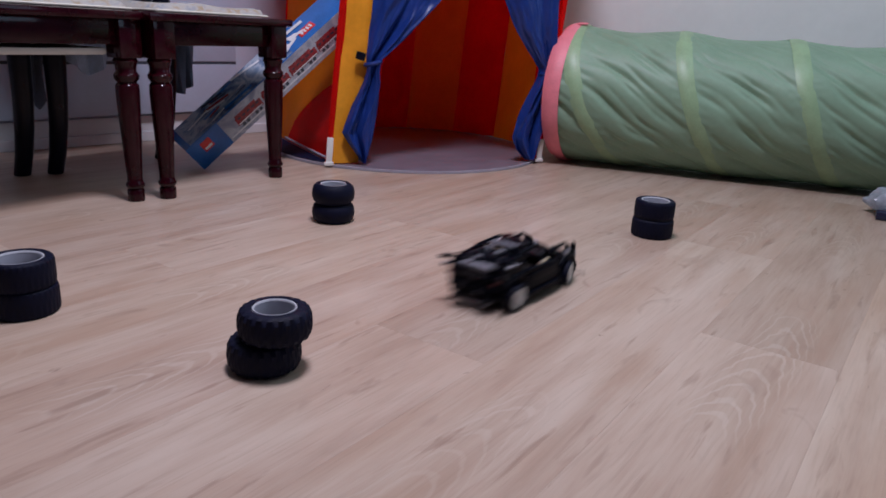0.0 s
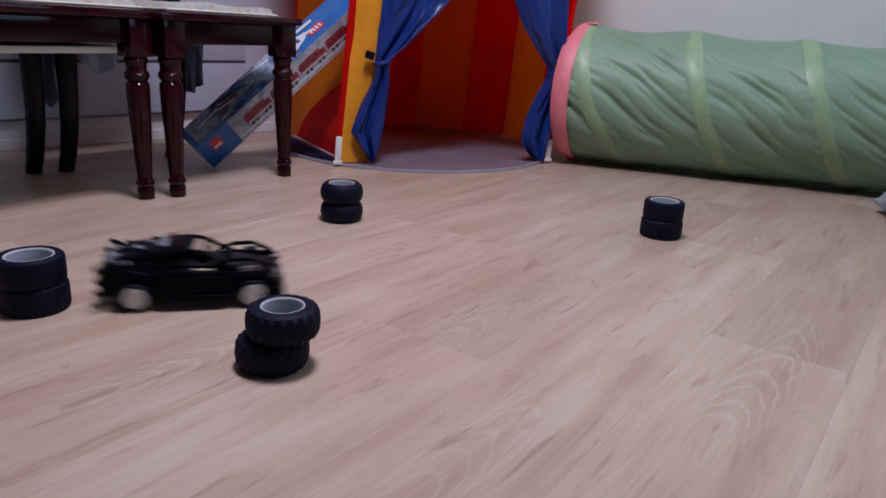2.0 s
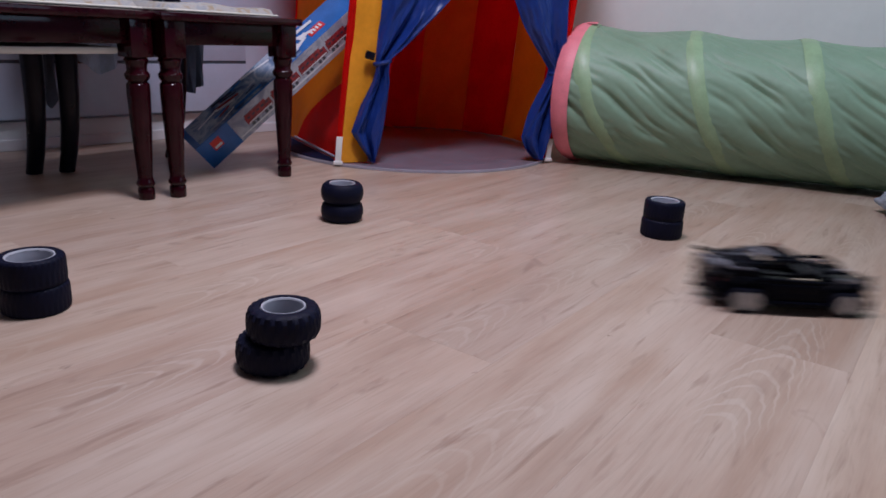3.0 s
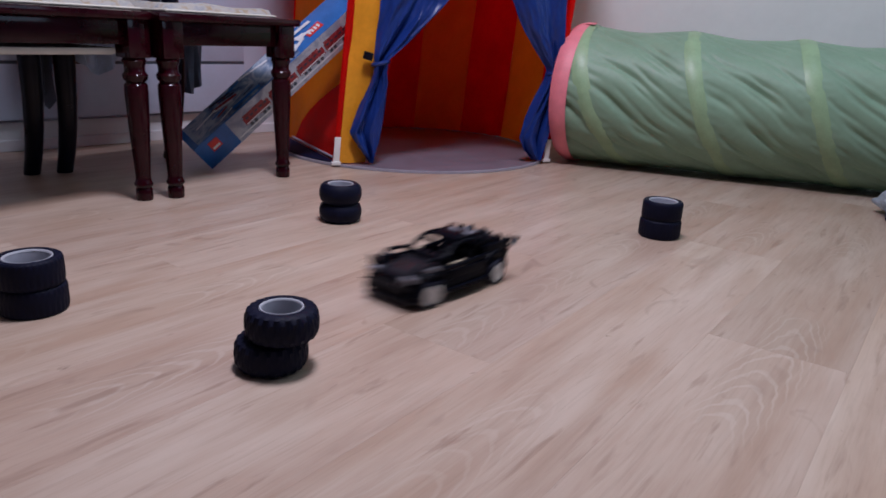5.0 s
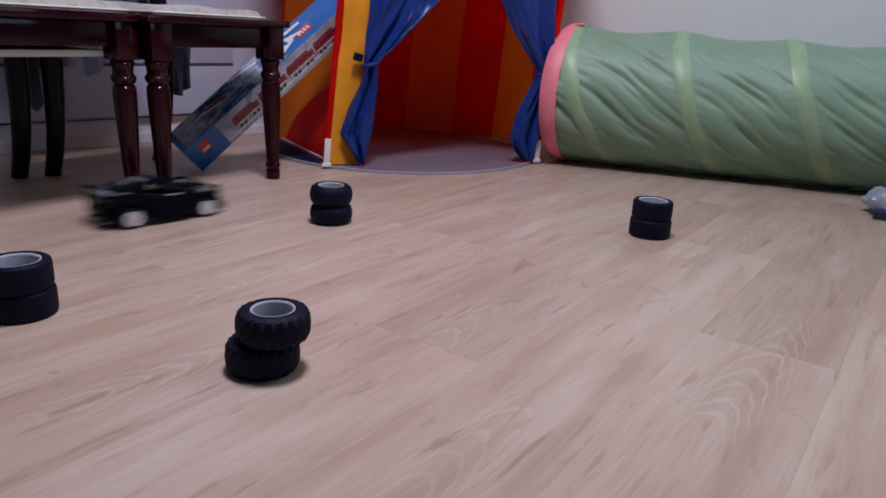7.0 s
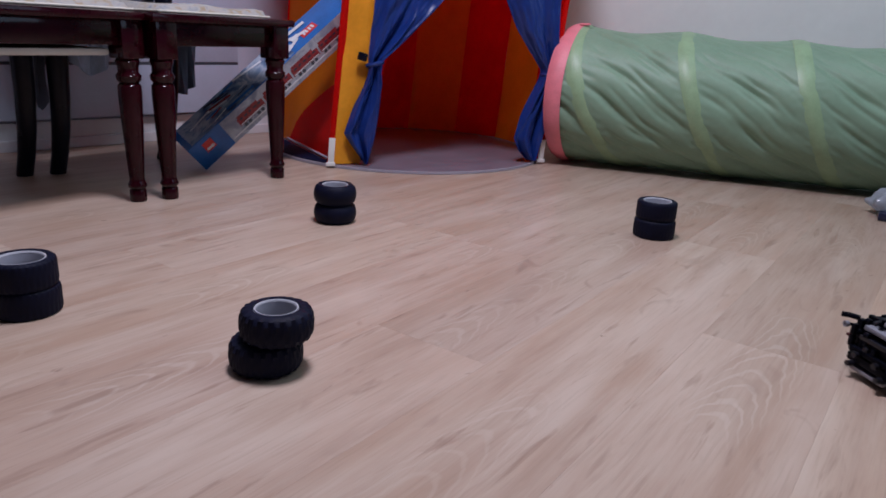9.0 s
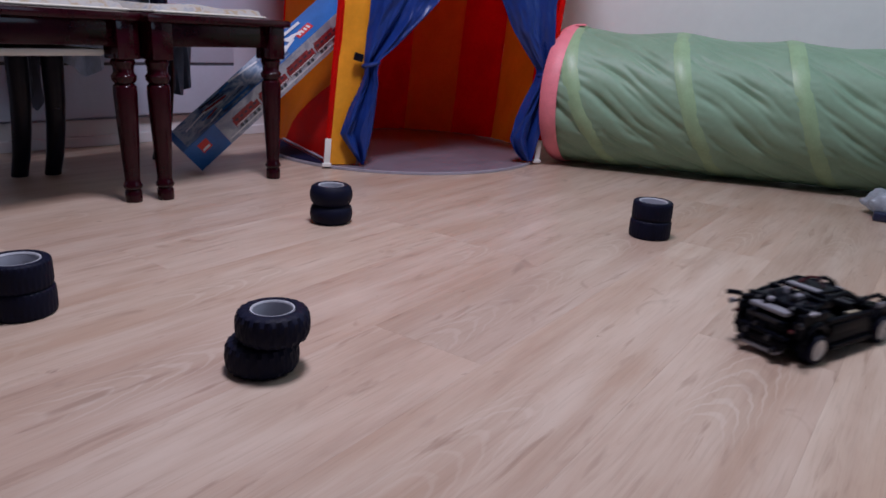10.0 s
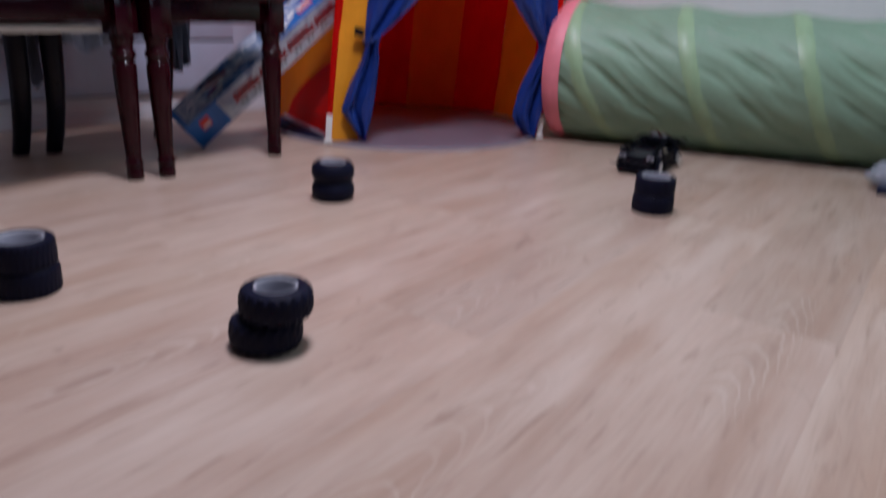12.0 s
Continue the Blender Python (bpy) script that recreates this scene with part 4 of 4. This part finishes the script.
# small connectors, bushes and gears that crowd the tail, the deck and the cabin
crowd = random.Random(23)
for k in range(46):
    zone = k % 4
    if zone == 0:
        c = (-0.136 + crowd.uniform(-0.003, 0.004), crowd.uniform(-0.040, 0.040), crowd.uniform(0.026, 0.066))
    elif zone == 1:
        c = (crowd.uniform(-0.122, -0.062), crowd.uniform(-0.044, 0.044), crowd.uniform(0.068, 0.082))
    elif zone == 2:
        c = (crowd.uniform(-0.055, 0.030), crowd.choice((-1, 1)) * crowd.uniform(0.040, 0.055), crowd.uniform(0.048, 0.057))
    else:
        c = (crowd.uniform(0.040, 0.118), crowd.choice((-1, 1)) * crowd.uniform(0.030, 0.050), crowd.uniform(0.050, 0.066))
    tone = crowd.choice((BLACKP, BLACKP, DGREYP, DGREYP, LGREYP, BLACKP, TANP if zone == 2 else BLACKP))
    turn = pose(*c, crowd.choice((0, 90)) + crowd.uniform(-8, 8), crowd.choice((0, 90)), crowd.uniform(-12, 12))
    if k % 3 == 0:
        bm = lathe(bmesh.new(), [(0.0018, -0.004), (0.0040, -0.004), (0.0040, 0.004), (0.0018, 0.004)], 10, closed=True)
        part("bush", bm, tone, car, m=turn)
    elif k % 3 == 1:
        part("connector", boxbm((0, 0, 0), (0.016, 0.0072, 0.0072), bevel=0.0016), tone, car, m=turn)
    else:
        bm = lathe(bmesh.new(), [(0, -0.007), (0.0024, -0.007), (0.0024, 0.0), (0.0034, 0.0), (0.0034, 0.0012), (0.0024, 0.0012), (0.0024, 0.007), (0, 0.007)], 8)
        part("pin", bm, tone, car, m=turn)

# cabin
block("receiver_box", (-0.052, 0, 0.062), (0.020, 0.060, 0.032), BLACKP, 0.003)
block("dashboard", (0.030, 0, 0.060), (0.016, 0.072, 0.014), DGREYP, 0.003)
block("console", (-0.006, 0, 0.047), (0.050, 0.010, 0.014), DGREYP, 0.002)
part("steering_wheel", lathe(bmesh.new(), [(0.0085, -0.0012), (0.0108, -0.0012), (0.0108, 0.0012), (0.0085, 0.0012)], 16, pose(0.017, 0.020, 0.070, 0, -65), closed=True), BLACKP, car)
block("cabin_trim", (0.012, -0.047, 0.0585), (0.026, 0.006, 0.006), TANP, 0.001, label="tan trim block")
block("cabin_trim", (0.012, 0.047, 0.0585), (0.026, 0.006, 0.006), TANP, 0.001, label="tan trim block")
bar("windscreen_bar", [(0.046, -0.040, 0.070), (0.046, 0.040, 0.070)], 0.0034, BLACKP)

# nose
nose = pose(0, 0, 0, 0, 10, 0)
block("bonnet", (0.072, 0, 0.0690), (0.066, 0.070, 0.006), DGREYP, 0.003, nose, "dark grey bonnet panel")
for s in (1, -1):
    block("bonnet_side", (0.066, 0.0385 * s, 0.0655), (0.056, 0.006, 0.008), BLACKP, 0.002, nose)
    block("front_vent", (0.108, 0.026 * s, 0.0630), (0.016, 0.014, 0.003), REDP, 0.001, nose, "small red vent piece")
block("nose", (0.113, 0, 0.040), (0.024, 0.090, 0.022), BLACKP, 0.006)
block("front_bumper", (0.127, 0, 0.022), (0.010, 0.104, 0.012), BLACKP, 0.004)
block("splitter", (0.122, 0, 0.012), (0.026, 0.092, 0.004), DGREYP, 0.001)
beam("nose_beam", (0.126, -0.040, 0.034), (0.126, 0.040, 0.034), DGREYP)
block("front_frame", (0.080, 0, 0.040), (0.050, 0.060, 0.022), BLACKP, 0.003)
bar("aerial", [(0.098, -0.060, 0.022), (0.105, -0.070, 0.021), (0.112, -0.080, 0.021)], 0.0013, DGREYP)


def car_wheel(name, x, s):
    """One road wheel: a black tyre with a white spoked rim; its axle lies along y."""
    w = new(name)
    w.parent = car
    w.matrix_basis = pose(x, TRACK / 2 * s, WR)
    out = pose(0, 0, 0, -90 * s)
    h = 0.0205
    prof = [(0.0152, -h / 2), (0.0205, -h / 2), (0.0222, -h * 0.36), (WR, -h * 0.15), (WR, h * 0.15), (0.0222, h * 0.36), (0.0205, h / 2), (0.0152, h / 2), (0.0140, h * 0.3), (0.0140, -h * 0.3)]
    bm = moulded_tyre(prof, 24, 3, lambda f, k: -0.0008 if 2 <= k <= 5 and f < 0.3 else 0.0, out)
    part("tyre", bm, RUBBER, w)
    bm = lathe(bmesh.new(), [(0.0142, h * 0.20), (0.0160, h * 0.50), (0.0150, h * 0.53), (0.0137, h * 0.45), (0.0040, h * 0.40), (0.0040, h * 0.44), (0, h * 0.44), (0, -h * 0.3), (0.0136, -h * 0.3)], 32, out)
    for k in range(6):
        box(bm, (0.0082, 0, h * 0.47), (0.0116, 0.0022, 0.0022), out @ pose(0, 0, 0, 0, 0, 60 * k), bevel=0.0005)
    part("rim", bm, WHITEP, w, "white spoked plastic rim")
    return w


WHEELS = [(car_wheel("wheel", 0.086, 1), 1, True), (car_wheel("wheel", 0.086, -1), -1, True), (car_wheel("wheel", -0.086, 1), 1, False), (car_wheel("wheel", -0.086, -1), -1, False)]


# ---------------- floor planks ----------------
GRAIN, WIDE, SPAN = 54.5, 0.196, 1.285
gx, gy = math.cos(radians(GRAIN)), math.sin(radians(GRAIN))


def plank_bm():
    return boxbm((0, 0, -0.004), (SPAN - 0.0001, WIDE - 0.0001, 0.008), bevel=0.0001)


PLANK_TONE = {(0, 0): 0.85, (0, -1): 0.96, (-1, 0): 0.99, (-1, -1): 1.0, (2, 0): 0.87, (2, -1): 0.97, (1, 0): 0.94, (1, -1): 0.93, (3, -1): 0.96}
plank_mesh = mesh_of(plank_bm(), "plank", OAK)
rng = random.Random(11)
for row in range(-24, 26):
    start = {0: 1.058, 2: 0.738, 1: 0.28, 3: 1.20, -1: 0.45, -2: 0.85}.get(row, rng.uniform(0, SPAN))
    for j in range(-5, 4):
        along, across = start + SPAN * (j + 0.5), 0.058 + WIDE * (row + 0.5)
        x, y = along * gx - across * gy, along * gy + across * gx
        m = pose(x, y, 0, 0, 0, GRAIN)
        ends = [m @ Vector((a * SPAN / 2, b * WIDE / 2, 0)) for a in (-1, 1) for b in (-1, 1)]
        held = [inside(q.x, q.y) for q in ends]
        data = plank_mesh
        if not all(held):
            # cut along the walls
            bm = plank_bm()
            for (ax, ay), (bx, by) in zip(CORNERS, CORNERS[1:] + CORNERS[:1]):
                inv = m.inverted()
                co = inv @ Vector((ax, ay, 0))
                no = inv.to_3x3() @ Vector((-(by - ay), bx - ax, 0))
                bmesh.ops.bisect_plane(bm, geom=bm.verts[:] + bm.edges[:] + bm.faces[:], plane_co=co, plane_no=no, clear_outer=True)
            if not bm.faces:
                bm.free()
                continue
            data = mesh_of(bm, "plank", OAK)
        p = new("plank", data)
        p.parent = floor
        p.matrix_basis = m
        tone = PLANK_TONE.get((row, j), rng.uniform(0.90, 1.0))
        p.color = (tone, tone * rng.uniform(0.995, 1.012), tone * rng.uniform(1.0, 1.03), 1)

# ---------------- what moves ----------------
DRIVE = [  # seconds, x, y, heading
    (0.0, 0.128, 1.165, 53), (0.15, 0.195, 1.31, 74), (0.3, 0.243, 1.468, 95), (0.5, 0.203, 1.702, 139), (0.7, 0.057, 1.85, 190), (1.0, -0.190, 1.822, 226),
    (1.3, -0.445, 1.69, 241), (1.5, -0.548, 1.46, 254), (1.7, -0.520, 1.207, 280), (1.85, -0.482, 1.082, 326), (2.0, -0.406, 1.042, 376), (2.2, -0.267, 1.062, 386),
    (2.5, -0.040, 1.132, 401), (2.7, 0.195, 1.180, 351), (2.9, 0.425, 1.168, 355), (3.0, 0.58, 1.165, 362), (3.2, 0.84, 1.18, 378), (3.5, 1.03, 1.36, 430),
    (3.9, 0.93, 1.70, 510), (4.2, 0.62, 1.80, 540), (4.5, 0.27, 1.68, 585), (4.65, 0.14, 1.52, 615), (4.8, 0.077, 1.35, 633), (5.0, -0.017, 1.155, 590), (5.2, -0.188, 1.005, 573),
    (5.5, -0.428, 0.865, 566), (5.8, -0.80, 0.77, 550), (6.1, -1.10, 0.86, 500), (6.35, -1.20, 1.06, 450), (6.6, -1.06, 1.22, 420), (6.8, -0.84, 1.36, 401), (7.0, -0.645, 1.524, 408), (7.2, -0.44, 1.665, 390),
    (7.6, -0.02, 1.74, 345), (7.95, 0.22, 1.55, 290), (8.3, 0.32, 1.22, 292), (8.55, 0.43, 1.00, 320), (8.8, 0.62, 0.90, 360), (9.0, 0.712, 0.888, 371), (9.2, 0.70, 0.945, 382), (9.5, 0.652, 1.018, 385),
    (10.0, 0.585, 1.014, 392), (10.3, 0.456, 0.99, 403), (10.5, 0.476, 0.992, 402), (10.6, 0.50, 1.02, 412), (10.8, 0.550, 1.145, 432), (11.0, 0.642, 1.330, 437),
    (11.2, 0.735, 1.61, 432), (11.3, 0.782, 1.78, 438), (11.4, 0.808, 1.94, 457), (11.5, 0.782, 2.02, 479), (11.6, 0.745, 2.085, 510), (11.7, 0.724, 2.135, 543), (11.8, 0.69, 2.145, 564), (11.9, 0.650, 2.12, 582), (12.0, 0.60, 2.06, 597)]


def motions():
    walk(car, [(t, pose(x, y, 0, 0, 0, h)) for t, x, y, h in DRIVE])
    # the wheels roll with the way driven, backwards between 9.0 and 10.4 s
    steps, spin, last = [], 0.0, None
    for i in range(361):
        t = i / 30
        k = max(j for j in range(len(DRIVE)) if DRIVE[j][0] <= t + 1e-6)
        a, b = DRIVE[k], DRIVE[min(k + 1, len(DRIVE) - 1)]
        s = (t - a[0]) / (b[0] - a[0]) if b[0] > a[0] else 0
        x, y, h = (a[n] + (b[n] - a[n]) * s for n in (1, 2, 3))
        turn = (b[3] - a[3]) / (b[0] - a[0]) if b[0] > a[0] else 0
        if last:
            way = math.hypot(x - last[0], y - last[1]) * (-1 if 9.0 < t < 10.4 else 1)
            spin += max(-78, min(78, math.degrees(way / WR)))
        last = (x, y)
        steps.append((t, spin, max(-24, min(24, turn * 0.08))))
    for w, side, steered in WHEELS:
        walk(w, [(t, pose(0.086 if steered else -0.086, TRACK / 2 * side, WR) @ pose(0, 0, 0, 0, 0, steer if steered else 0) @ pose(0, 0, 0, 0, sp, 0)) for t, sp, steer in steps])


motions()
